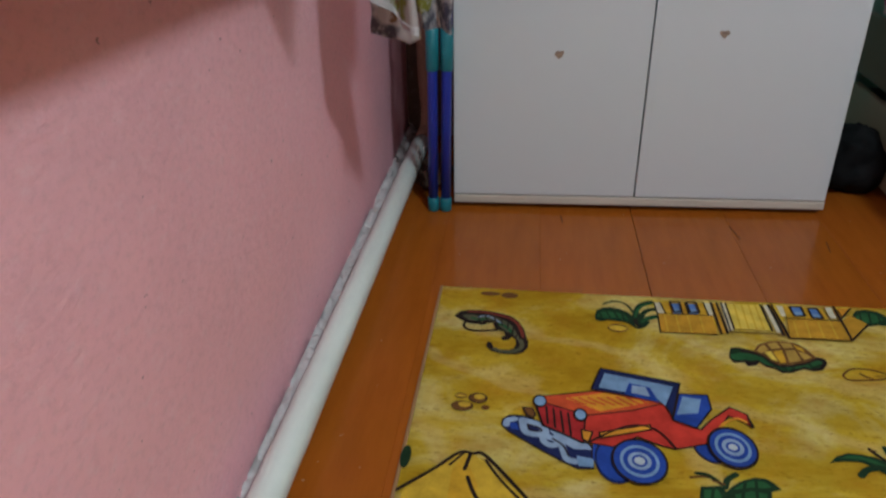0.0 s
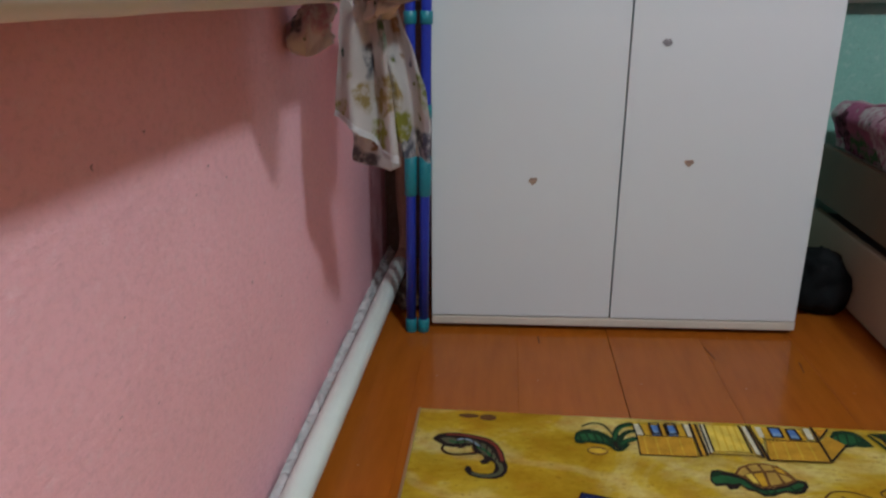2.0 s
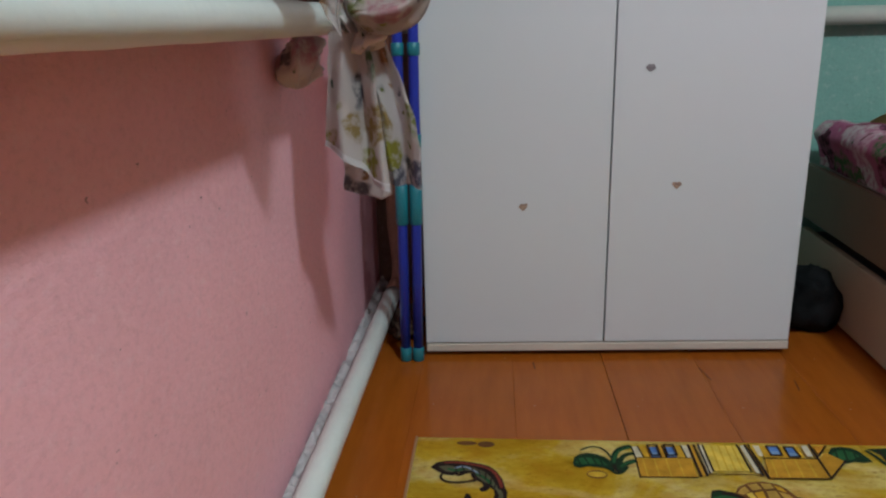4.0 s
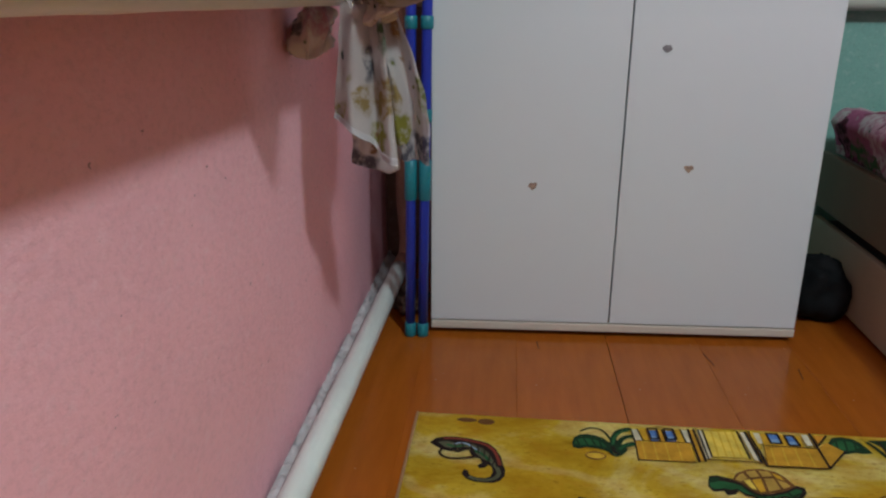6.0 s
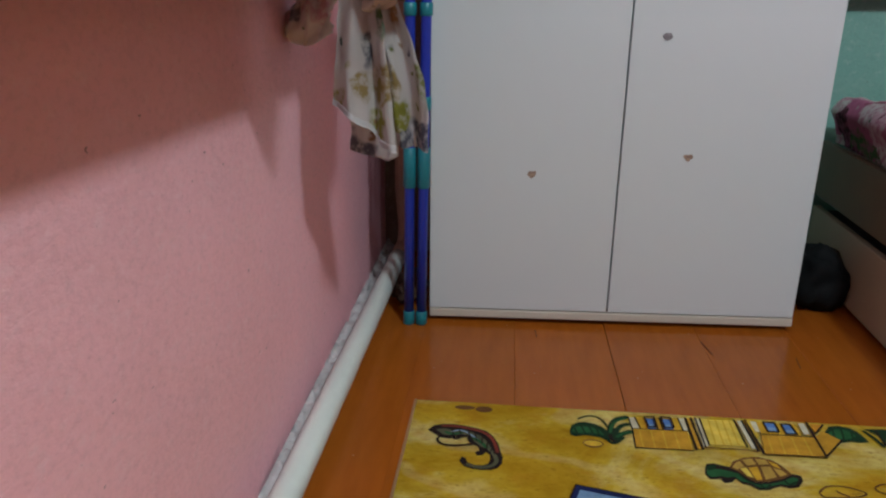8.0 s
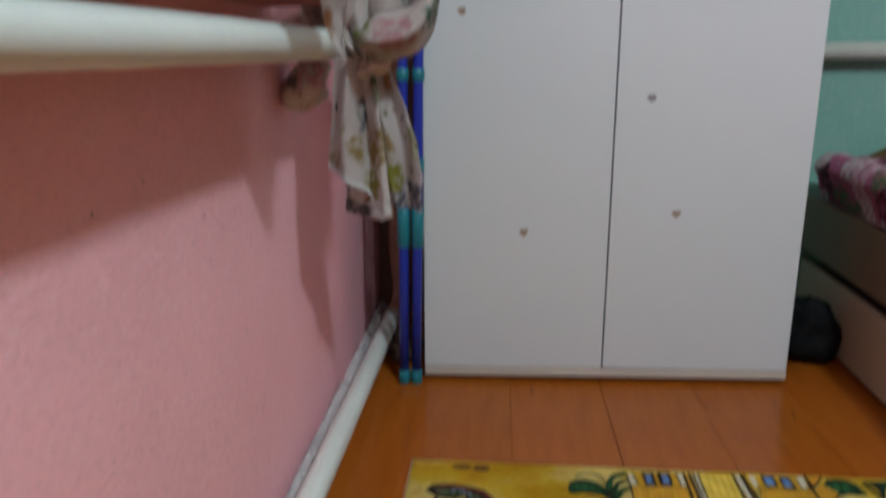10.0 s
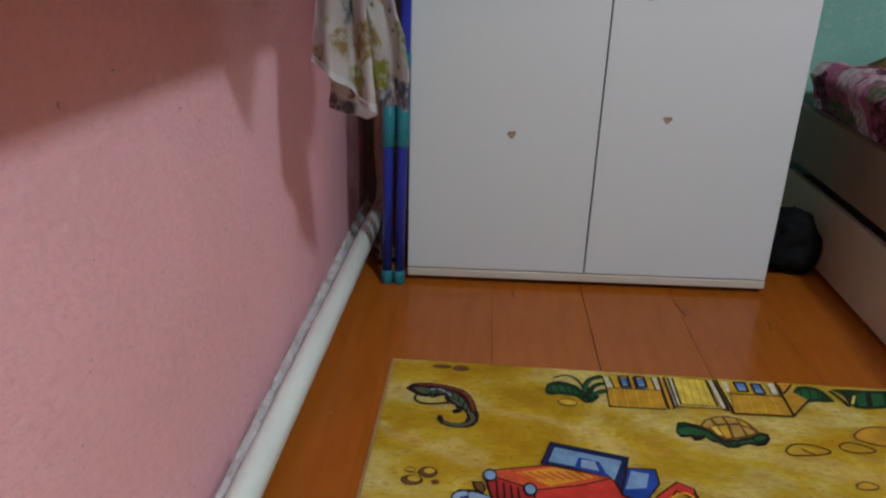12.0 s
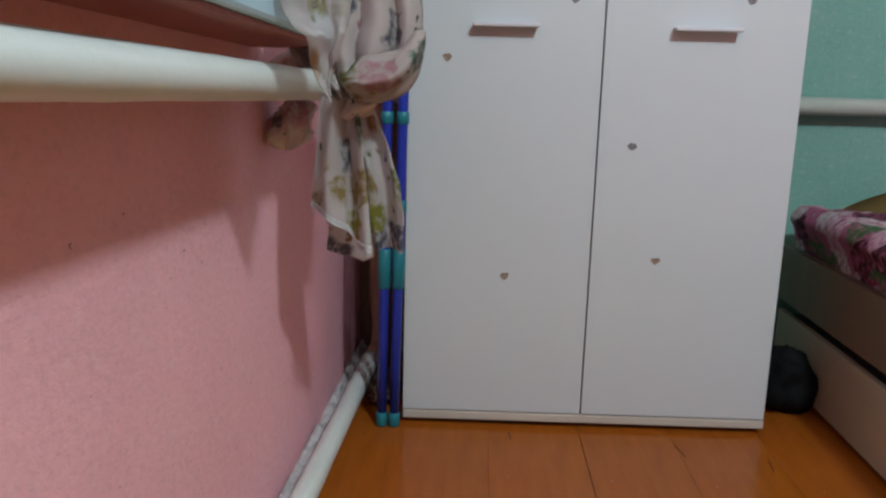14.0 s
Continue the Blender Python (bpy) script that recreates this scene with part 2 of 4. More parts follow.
# ---------------------------------------------------------------- mesh helpers
def solid(name, bm, mat, parent=None, label="", smooth=False):
    me = bpy.data.meshes.new(name)
    bmesh.ops.recalc_face_normals(bm, faces=bm.faces)
    if smooth:
        for f in bm.faces:
            f.smooth = True
    bm.to_mesh(me)
    bm.free()
    for x in (mat if isinstance(mat, (list, tuple)) else [mat]):
        me.materials.append(x)
    ob = new(name, me)
    if parent:
        ob.parent = parent
    if label:
        tagged(ob, label)
    return ob


def part(name, bm, mat, parent, label="", smooth=False):
    return solid(name, bm, mat, parent, label, smooth)


def empty(name, m, label, category, group="", kind=""):
    ob = new(name)
    ob.matrix_world = m
    return tagged(ob, label, category, group, kind)


def box(x0, y0, z0, x1, y1, z1, bevel=0.0, segments=2):
    bm = bmesh.new()
    bmesh.ops.create_cube(bm, size=1, matrix=Matrix.LocRotScale(((x0 + x1) / 2, (y0 + y1) / 2, (z0 + z1) / 2), None, (x1 - x0, y1 - y0, z1 - z0)))
    if bevel:
        bmesh.ops.bevel(bm, geom=bm.edges[:], offset=bevel, segments=segments, profile=0.5, affect="EDGES")
    return bm


def tube(points, radius, sides=20, cap=True, wobble=0.0):
    """A round tube along a line of points."""
    bm = bmesh.new()
    pts = [Vector(p) for p in points]
    rings = []
    side = None
    for i, p in enumerate(pts):
        d = (pts[min(i + 1, len(pts) - 1)] - pts[max(i - 1, 0)]).normalized()
        if side is None:
            side = d.orthogonal().normalized()
        side = (side - d * side.dot(d)).normalized()
        up = d.cross(side)
        r = radius[i] if isinstance(radius, (list, tuple)) else radius
        ring = []
        for k in range(sides):
            a = 2 * math.pi * k / sides
            n = side * math.cos(a) + up * math.sin(a)
            q = p + n * (r + (wobble * noise.noise((p + n * r) * 40) if wobble else 0))
            ring.append(bm.verts.new(q))
        rings.append(ring)
    for a, b in zip(rings, rings[1:]):
        for k in range(sides):
            bm.faces.new((a[k], a[(k + 1) % sides], b[(k + 1) % sides], b[k]))
    if cap:
        bm.faces.new(rings[0])
        bm.faces.new(rings[-1])
    return bm


def between(a, b, n):
    a, b = Vector(a), Vector(b)
    return [a.lerp(b, i / (n - 1)) for i in range(n)]


def sheet(fn, nu, nv, thickness=0.0):
    """A sheet from a function of (u, v) in 0..1; given a thickness, with two sides."""
    bm = bmesh.new()
    g = [[bm.verts.new(fn(i / nu, j / nv)) for i in range(nu + 1)] for j in range(nv + 1)]
    for j in range(nv):
        for i in range(nu):
            bm.faces.new((g[j][i], g[j][i + 1], g[j + 1][i + 1], g[j + 1][i]))
    if thickness:
        bmesh.ops.solidify(bm, geom=bm.faces[:], thickness=thickness)
    return bm


def rounded(pts, n=4):
    """A smooth line through the points."""
    out = []
    for i in range(len(pts) - 1):
        p0, p1, p2, p3 = (Vector(pts[max(0, min(len(pts) - 1, k))]) for k in (i - 1, i, i + 1, i + 2))
        for k in range(n):
            t = k / n
            q = 0.5 * (2 * p1 + (p2 - p0) * t + (2 * p0 - 5 * p1 + 4 * p2 - p3) * t * t + (3 * p1 - p0 - 3 * p2 + p3) * t ** 3)
            out.append((q.x, q.y))
    return out + [tuple(pts[-1])]


# ---------------------------------------------------------------- the room
# The outer wall runs a little askew to the wardrobe: its own frame has x out of the wall, y along it.
WALL = pose(-0.198, 1.0, 0, 0, 0, -2.0)
BACK, FRONT, RIGHT, HEIGHT = 2.27, -2.6, 2.7, 2.6

wall = tagged(solid("wall_west", box(-0.40, -3.9, 0, 0, 1.45, HEIGHT), PINK), "pink distempered wall of rough old plaster", "wall", kind="structure")
wall.matrix_world = WALL
tagged(solid("wall_north", box(-0.5, BACK, 0, RIGHT, BACK + 0.2, HEIGHT), TEAL), "sea-green distempered plaster wall behind the wardrobe", "wall", kind="structure")
# added panel: its dark colour stands in for shade in this corner
tagged(solid("wall_return", box(-0.5, BACK - 0.05, 0, -0.012, BACK - 0.003, HEIGHT), CORNER_SHADE), "added dark brown panel standing in for the shade in the corner behind the wardrobe", "wall", kind="structure")
# unseen walls and ceiling, added to close the room and shape its fill light
tagged(solid("wall_south", box(-0.7, FRONT - 0.2, 0, RIGHT, FRONT, HEIGHT), ROSE), "unseen wall closing the room, red to tint the bounce light", "wall", kind="structure")
tagged(solid("wall_east", box(RIGHT, FRONT - 0.2, 0, RIGHT + 0.2, BACK + 0.2, HEIGHT), ROSE), "unseen wall beside the bed, red to tint the bounce light", "wall", kind="structure")
tagged(solid("ceiling", box(-0.7, FRONT - 0.2, HEIGHT, RIGHT + 0.2, BACK + 0.2, HEIGHT + 0.15), CREAM), "unseen plain ceiling, kept dull to limit bounce light", "ceiling", kind="structure")
floor = tagged(solid("floor", box(-0.7, FRONT - 0.2, -0.15, RIGHT + 0.2, BACK + 0.2, -0.022), FLOOR), "wide wooden boards painted glossy orange-brown", "floor", kind="structure")

# uneven mortar fillet in the corner of wall and floor
def fillet(u, v):
    y = -2.5 + v * 3.8
    n = noise.noise(Vector((0.3, y * 9, 0.0))) * 0.014 + noise.noise(Vector((2.3, y * 24, u))) * 0.018 + noise.noise(Vector((5.1, y * 70, u * 3))) * 0.016
    top = max(0.004, 0.029 + n)
    a = u * math.pi / 2
    return Vector((0.002 + 0.025 * math.sin(a) + n * 0.5, y, top * math.cos(a)))


skirt = tagged(solid("trim", sheet(fillet, 8, 900), MORTAR, smooth=True), "rough grey mortar in the corner of wall and floor", "trim", kind="structure")
skirt.matrix_world = WALL

# window sill: only its front edge shows
sill = tagged(solid("window_sill", box(-0.02, -1.2, 0.778, 0.121, 0.28, 0.814, 0.006), SILL_BLUE), "pale blue painted window sill above the heating pipe", "window sill", kind="structure")
sill.matrix_world = WALL
# underside slab, coloured dark to stand in for the sill's shade
part("soffit", box(0.001, -1.19, 0.7725, 0.114, 0.276, 0.7776, 0.001), SOFFIT, sill, "underside of the sill, its deep shade put into a dark red colour")


# ---------------------------------------------------------------- heating pipes
pipe = empty("heating_pipe", WALL, "white painted iron heating pipe low along the wall", "pipe", "heating pipes")
part("pipe_run", tube(between((0.033, -1.2, 0.05), (0.062, 1.03, 0.05), 60), 0.0215, 24, True, 0.0012), PIPE_WHITE, pipe, smooth=True)
part("coupling", tube(between((0.062, 1.031, 0.05), (0.063, 1.10, 0.052), 4), 0.0195, 20), RUST, pipe, "rusty unpainted coupling", True)
bend = [(0.063, 1.10, 0.052)] + [(0.063, 1.10 + 0.05 * math.sin(a), 0.102 - 0.05 * math.cos(a)) for a in (0.3, 0.6, 0.9, 1.2, 1.57)]
part("riser", tube(bend + [(0.055, 1.15, z) for z in (0.2, 0.35, 0.5, 0.70)], 0.0165, 18), RUST, pipe, "brown primed riser", True)

upper = empty("heating_pipe", WALL, "white painted heating pipe under the window sill", "pipe", "heating pipes")
part("pipe_run", tube(between((0.064, -1.2, 0.7205), (0.114, 1.20, 0.7230), 50), 0.0207, 28, True, 0.0008), PIPE_WHITE, upper, smooth=True)
back_pipe = tagged(solid("heating_pipe", tube(between((-0.1, BACK - 0.040, 0.713), (2.6, BACK - 0.040, 0.713), 40), 0.0235, 24, True, 0.0008), PIPE_GREY, smooth=True),
                   "dull grey-white painted heating pipe along the green wall", "pipe", "heating pipes")


# ---------------------------------------------------------------- wardrobe
wardrobe = empty("wardrobe", pose(0, 1.75, 0), "white laminate two-door wardrobe with slim bar handles", "wardrobe")
W_TOP, W_DEEP = 1.95, 0.49
part("side_panel", box(0.0, 0.019, 0.012, 0.016, W_DEEP, W_TOP, 0.001), LAMINATE, wardrobe)
part("side_panel", box(0.780, 0.019, 0.012, 0.796, W_DEEP, W_TOP, 0.001), LAMINATE, wardrobe)
part("back_panel", box(0.016, W_DEEP - 0.006, 0.012, 0.782, W_DEEP - 0.002, W_TOP - 0.02), LAMINATE, wardrobe)
part("bottom_panel", box(0.017, 0.021, 0.036, 0.781, W_DEEP - 0.007, 0.052), LAMINATE, wardrobe)
part("top_panel", box(0.0, 0.0, W_TOP + 0.001, 0.798, W_DEEP, W_TOP + 0.02, 0.002), LAMINATE, wardrobe)
part("plinth", box(0.001, 0.001, 0.0115, 0.797, 0.0185, 0.0312, 0.003), LAMINATE_EDGE, wardrobe, "cream plinth strip")


def door(x0, x1, handle_x):
    leaf = part("door", box(x0, 0.0, 0.0340, x1, 0.0175, W_TOP - 0.002, 0.0012), LAMINATE, wardrobe)
    # grip: a plate along its whole length with a rounded front lip
    profile = [(0.0015, 0.8535), (-0.022, 0.8535), (-0.0235, 0.8500), (-0.0265, 0.8495), (-0.0280, 0.8515), (-0.0280, 0.8560), (-0.0265, 0.8580), (0.0015, 0.8580)]
    bm = bmesh.new()
    ends = [[bm.verts.new((x, y, z)) for y, z in profile] for x in (handle_x, handle_x + 0.129)]
    for k in range(len(profile)):
        bm.faces.new((ends[0][k], ends[0][(k + 1) % 8], ends[1][(k + 1) % 8], ends[1][k]))
    bm.faces.new(ends[0])
    bm.faces.new(ends[1])
    part("handle", bm, CHROME, leaf, "slim aluminium bar handle")
    return leaf


left_door = door(0.0015, 0.3912, 0.131)
right_door = door(0.3946, 0.7945, 0.528)


def heart(x, z, size, mat, leaf):
    """A small heart-shaped mark left on the door by an old sticker."""
    bm = bmesh.new()
    ring = []
    for k in range(20):
        a = 2 * math.pi * k / 20
        hx = 16 * math.sin(a) ** 3 / 17
        hz = (13 * math.cos(a) - 5 * math.cos(2 * a) - 2 * math.cos(3 * a) - math.cos(4 * a)) / 17
        hx, hz = 0.55 * hx + 0.40 * math.sin(a), 0.55 * hz + 0.40 * math.cos(a)
        w = 1 + 0.35 * noise.noise(Vector((x * 90 + hx * 1.6, z * 90 + hz * 1.6, 0)))
        ring.append(bm.verts.new((x + hx * size * w, -0.0012, z + hz * size * w)))
    low = [bm.verts.new((v.co.x, 0.0004, v.co.z)) for v in ring]
    bm.faces.new(ring)
    for k in range(20):
        bm.faces.new((ring[k], ring[(k + 1) % 20], low[(k + 1) % 20], low[k]))
    part("sticker_mark", bm, mat, leaf, "remains of a small heart sticker")


heart(0.213, 0.342, 0.0100, GLUE, left_door)
heart(0.081, 0.791, 0.0100, GLUE, left_door)
heart(0.331, 0.908, 0.0096, GLUE_GREY, left_door)
heart(0.530, 0.384, 0.0100, GLUE, right_door)
heart(0.464, 0.622, 0.0100, GLUE_GREY, right_door)
heart(0.678, 0.912, 0.0096, GLUE_GREY, right_door)


# ---------------------------------------------------------------- folded rack of blue tubes beside the wardrobe
rack = empty("folding_rack", pose(-0.030, 1.735, 0), "folded rack of blue tubes with turquoise joints, leaning beside the wardrobe", "rack")
for x in (-0.0135, 0.0135):
    lean = lambda z: x * 1.0 + (0.006 if x > 0 else 0.003) * z / 0.4
    pole = part("tube", tube([(lean(z), 0, z) for z in (0.004, 0.3, 0.7, 1.2)], 0.0105, 20), BLUE_PLASTIC, rack, smooth=True)
    for name, z0, z1, r in (("foot", 0.0, 0.031, 0.0125), ("joint", 0.311, 0.396, 0.0133), ("joint", 0.473, 0.500, 0.0130), ("joint", 0.655, 0.680, 0.0130), ("joint", 1.0, 1.08, 0.0133)):
        zs = [z0, z0 + 0.0015, z1 - 0.0015, z1]
        part(name, tube([(lean(z), 0, z) for z in zs], [r - 0.0015, r, r, r - 0.0015], 20), TEAL_PLASTIC, pole, "turquoise plastic sleeve", True)


# dark cloth pushed behind the rack
def lump(sx, sy, sz, seed, rough=0.25, freq=2.4, detail=4):
    bm = bmesh.new()
    bmesh.ops.create_icosphere(bm, subdivisions=detail, radius=1)
    for v in bm.verts:
        p = v.co.copy()
        n = noise.noise(p * freq + Vector((seed, 0, 0))) * rough + noise.noise(p * freq * 3 + Vector((0, seed, 0))) * rough * 0.35
        p *= 1 + n
        p.z = max(p.z, -0.82)
        v.co = Vector((p.x * sx, p.y * sy, (p.z + 0.82) * sz))
    return bm


rag = tagged(solid("rag", lump(0.035, 0.09, 0.028, 3.0, 0.4), BROWN_RAG, smooth=True), "dark brown rag pushed between wall and wardrobe", "rag")
rag.matrix_world = pose(-0.055, 1.90, 0, 0, 0, -5)


# ---------------------------------------------------------------- knotted curtain
curtain = empty("curtain", pose(0, 0, 0), "sheer white curtain with floral print, knotted round the heating pipe", "curtain")


def puff(centre, size, turns, seed, squash=0.0, nu=54, nv=30):
    """A gathered puff of cloth with folds running to its two ends."""
    cx, cy, cz = centre
    sx, sy, sz = size

    def at(u, v):
        a = u * 2 * math.pi
        b = (v - 0.5) * math.pi
        r = 1 - 0.38 * abs(math.sin(a * turns + v * 3 + seed)) ** 0.6 + 0.16 * math.sin(a * 2 - v * 6 + seed) + 0.34 * noise.noise(Vector((math.cos(a) * 2, math.sin(a) * 2 + seed, v * 3)))
        w = math.cos(b)
        return Vector((cx + sx * r * w * math.cos(a) + squash * math.sin(b), cy + sy * r * w * math.sin(a), cz + sz * (math.sin(b) + 0.12 * noise.noise(Vector((a, seed, v * 2))))))
    return sheet(at, nu, nv)


# gathered pieces use the darker voile, with fold shade in its colour
part("loop", puff((-0.168, 1.44, 0.660), (0.046, 0.045, 0.042), 4, 1.3, 0.012, 80, 30), CURTAIN_FOLD_SHADE, curtain, "loop of cloth behind and below the pipe", True)
part("loop", puff((-0.150, 1.43, 0.757), (0.040, 0.040, 0.036), 4, 2.9, 0.010, 80, 30), CURTAIN_FOLD_SHADE, curtain, "loop of cloth behind and above the pipe", True)
part("knot", puff((-0.048, 1.378, 0.694), (0.036, 0.020, 0.022), 3, 0.6, 0.014, 80, 40), CURTAIN_FOLD_SHADE, curtain, "tight knot in the cloth", True)


def along(points, u):
    """A point at the share u of a bent line."""
    k = u * (len(points) - 1)
    i = min(int(k), len(points) - 2)
    return Vector(points[i]).lerp(Vector(points[i + 1]), k - i)


def draped(rows, folds, deep, seed, bag=0.0, gather=1.0):
    """Cloth between a left and a right edge, both falling to a gathered end, with creases that run to it and a slack belly."""
    left = [r[:3] for r in rows]
    right = [r[3:] for r in rows]

    def at(u, v):
        a, b = along(left, v), along(right, v)
        p = a.lerp(b, u)
        wide = (b - a).length
        bend = u * folds + 0.35 * noise.noise(Vector((seed, v * 2.2, u * 2)))
        crease = 1 - 2 * abs(math.sin(math.pi * bend + seed)) ** 0.8
        side = min(1.0, wide / 0.05) ** gather
        p.y += -bag * math.sin(math.pi * min(1.0, max(0.0, v * 1.25 - 0.25))) * math.sin(math.pi * u) + deep * side * crease
        p.y += 0.010 * side * noise.noise(Vector((u * 3, v * 4, seed)))
        p.x += 0.003 * side * noise.noise(Vector((v * 9, u * 3, seed)))
        p.z += 0.004 * side * noise.noise(Vector((u * 6, v * 5, seed + 4)))
        return p
    return at


# the front fold hangs over the edge of the sill and ends in a point
flap = draped([(-0.070, 0.930, 1.90, -0.009, 1.040, 1.90), (-0.070, 0.930, 0.872, -0.009, 1.040, 0.898), (-0.071, 0.940, 0.829, -0.010, 1.040, 0.846),
               (-0.071, 0.950, 0.799, -0.011, 1.040, 0.811), (-0.067, 0.955, 0.784, -0.014, 1.040, 0.794), (-0.059, 0.960, 0.774, -0.015, 1.035, 0.781),
               (-0.049, 0.970, 0.767, -0.018, 1.030, 0.772), (-0.048, 0.980, 0.753, -0.023, 1.030, 0.757), (-0.047, 0.990, 0.739, -0.027, 1.030, 0.742),
               (-0.044, 1.000, 0.724, -0.035, 1.030, 0.725), (-0.038, 1.010, 0.711, -0.033, 1.020, 0.711), (-0.034, 1.015, 0.702, -0.032, 1.020, 0.702)], 1.6, 0.011, 0.4)
# the rest of the drape falls behind it into the knot
drape = draped([(-0.155, 1.330, 1.90, 0.052, 1.300, 1.90), (-0.155, 1.330, 1.063, 0.049, 1.300, 1.065), (-0.155, 1.330, 0.903, 0.049, 1.300, 0.905),
                (-0.155, 1.330, 0.842, 0.050, 1.290, 0.843), (-0.153, 1.330, 0.800, 0.054, 1.280, 0.808), (-0.142, 1.325, 0.770, 0.050, 1.280, 0.777),
                (-0.120, 1.315, 0.745, 0.031, 1.280, 0.750), (-0.092, 1.300, 0.724, 0.000, 1.270, 0.725), (-0.068, 1.280, 0.704, -0.023, 1.270, 0.705)], 4.4, 0.013, 1.7, 0.02)


def billow(u, v):
    """A slack loop that sweeps from the knot round the outer side of the drape."""
    top = [(-0.054, 0.735), (-0.034, 0.762), (-0.006, 0.768), (0.021, 0.775), (0.044, 0.801), (0.057, 0.799)]
    low = [(-0.056, 0.724), (-0.035, 0.704), (-0.006, 0.700), (0.023, 0.709), (0.047, 0.734), (0.058, 0.786)]
    a, b = along(rounded(top), u), along(rounded(low), u)
    p = a.lerp(b, v)
    belly = math.sin(math.pi * v) ** 0.7 * math.sin(math.pi * min(1.0, u * 0.9 + 0.1)) ** 0.6
    crease = 0.006 * math.sin(7 * v + 3 * u) + 0.007 * (1 - 2 * abs(math.sin(math.pi * (1.6 * v + 0.8 * u)))) * (1 - 0.5 * u)
    return Vector((p.x, 1.262 - 0.045 * belly + crease * belly + 0.012 * u + 0.008 * noise.noise(Vector((u * 4, v * 4, 1.0))), p.y + 0.003 * noise.noise(Vector((u * 7, v * 4, 3.0)))))


def hanging(top, hem, depth, folds, deep, seed, bulge=0.0, tilt=0.0):
    """A free end of cloth between a gathered top and a slanting hem, given as (across, height)."""
    def at(u, v):
        p = along(top, u).lerp(along(hem, u), v)
        swell = bulge * math.sin(math.pi * v ** 1.3) * u
        ripple = deep * (0.35 + 0.65 * v) * math.sin(2 * math.pi * folds * u + seed + 0.8 * math.sin(2.4 * v))
        soft = 0.010 * noise.noise(Vector((u * 2.5, v * 2.5, seed))) + 0.003 * noise.noise(Vector((u * 8, v * 5, seed)))
        return Vector((p.x + swell + 0.003 * noise.noise(Vector((seed, v * 6, u))), depth + tilt * u + ripple + soft, p.y))
    return at


left_end = hanging([(-0.099, 0.708), (-0.040, 0.706)], [(-0.118, 0.541), (-0.092, 0.531), (-0.060, 0.510), (-0.043, 0.483), (-0.017, 0.478)], 1.314, 1.6, 0.018, 0.9)
right_end = hanging([(-0.058, 0.704), (-0.021, 0.700)], [(-0.022, 0.480), (0.002, 0.474), (0.027, 0.473)], 1.345, 1.3, 0.018, 2.6, 0.015, -0.012)
back_end = hanging([(-0.098, 0.64), (-0.03, 0.64)], [(-0.093, 0.470), (-0.075, 0.460), (-0.036, 0.453), (-0.020, 0.462)], 1.350, 1.1, 0.007, 4.4)
tail = part("tail", sheet(left_end, 70, 60, 0.0006), CURTAIN, curtain, "white hanging end below the knot", True)
part("tail", sheet(right_end, 50, 60, 0.0006), CURTAIN, curtain, "flowered hanging end below the knot", True)
part("tail", sheet(back_end, 50, 40, 0.0006), CURTAIN, curtain, "sheer end behind the others", True)
part("hem", sheet(lambda u, v: left_end(u, 0.955 + 0.05 * v) + Vector((0, -0.0016, 0)), 70, 4, 0.0008), VOILE_HEM, tail, "doubled white hem", True)
part("billow", sheet(billow, 90, 44, 0.0006), CURTAIN_FOLD_SHADE, curtain, "slack loop fanning out beside the knot", True)
part("flap", sheet(flap, 60, 120, 0.0006), CURTAIN_SHEER, curtain, "front fold hanging over the sill to a point", True)
part("drape", sheet(drape, 110, 140, 0.0006), CURTAIN_FOLD_SHADE, curtain, "gathered length of the curtain above the knot", True)


def drawn_in(share):
    """A shrinking towards the window side of the room, where the curtain hangs."""
    at = Vector((0.109, 0.180, 0.709))
    return Matrix.Translation(at) @ Matrix.Diagonal((share, share, share, 1)) @ Matrix.Translation(-at)


for piece in curtain.children:
    kind = piece.name.split(".")[0]
    if kind != "flap":
        piece.data.transform(drawn_in(0.95 if kind in ("drape", "billow") else 0.885 if kind == "knot" else 0.93))
for piece in tail.children:
    piece.data.transform(drawn_in(0.93))


# ---------------------------------------------------------------- bed
BED = pose(0.952, 1.70, 0, 0, 0, -3.7)
bed = empty("bed", BED, "low bed with a beige drawer front and brown side rail", "bed")
part("drawer_front", box(0.0, -1.5, 0.014, 0.018, 0.47, 0.178, 0.0025), BED_BOARD, bed, "beige drawer front with pale edge")
# inner boxes coloured near-black so the gap under the rail looks shaded
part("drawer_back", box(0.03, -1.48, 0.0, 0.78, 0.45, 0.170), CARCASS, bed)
part("side_rail", box(-0.004, -1.52, 0.208, 0.016, 0.48, 0.347, 0.003), BED_DARK, bed, "brown side rail")
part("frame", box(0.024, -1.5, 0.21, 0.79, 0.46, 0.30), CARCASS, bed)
part("mattress", box(0.028, -1.49, 0.302, 0.785, 0.43, 0.395, 0.03, 3), MATTRESS, bed)


def headboard(u, v):
    x = 0.10 + 0.68 * u
    top = 0.40 + 0.125 * math.sin(math.pi * min(1, max(0, u))) ** 0.55
    return Vector((x, 0.485, 0.05 + (top - 0.05) * v))


part("headboard", sheet(headboard, 40, 6, 0.02), HEAD_WOOD, bed, "ochre wooden headboard with an arched top", True)


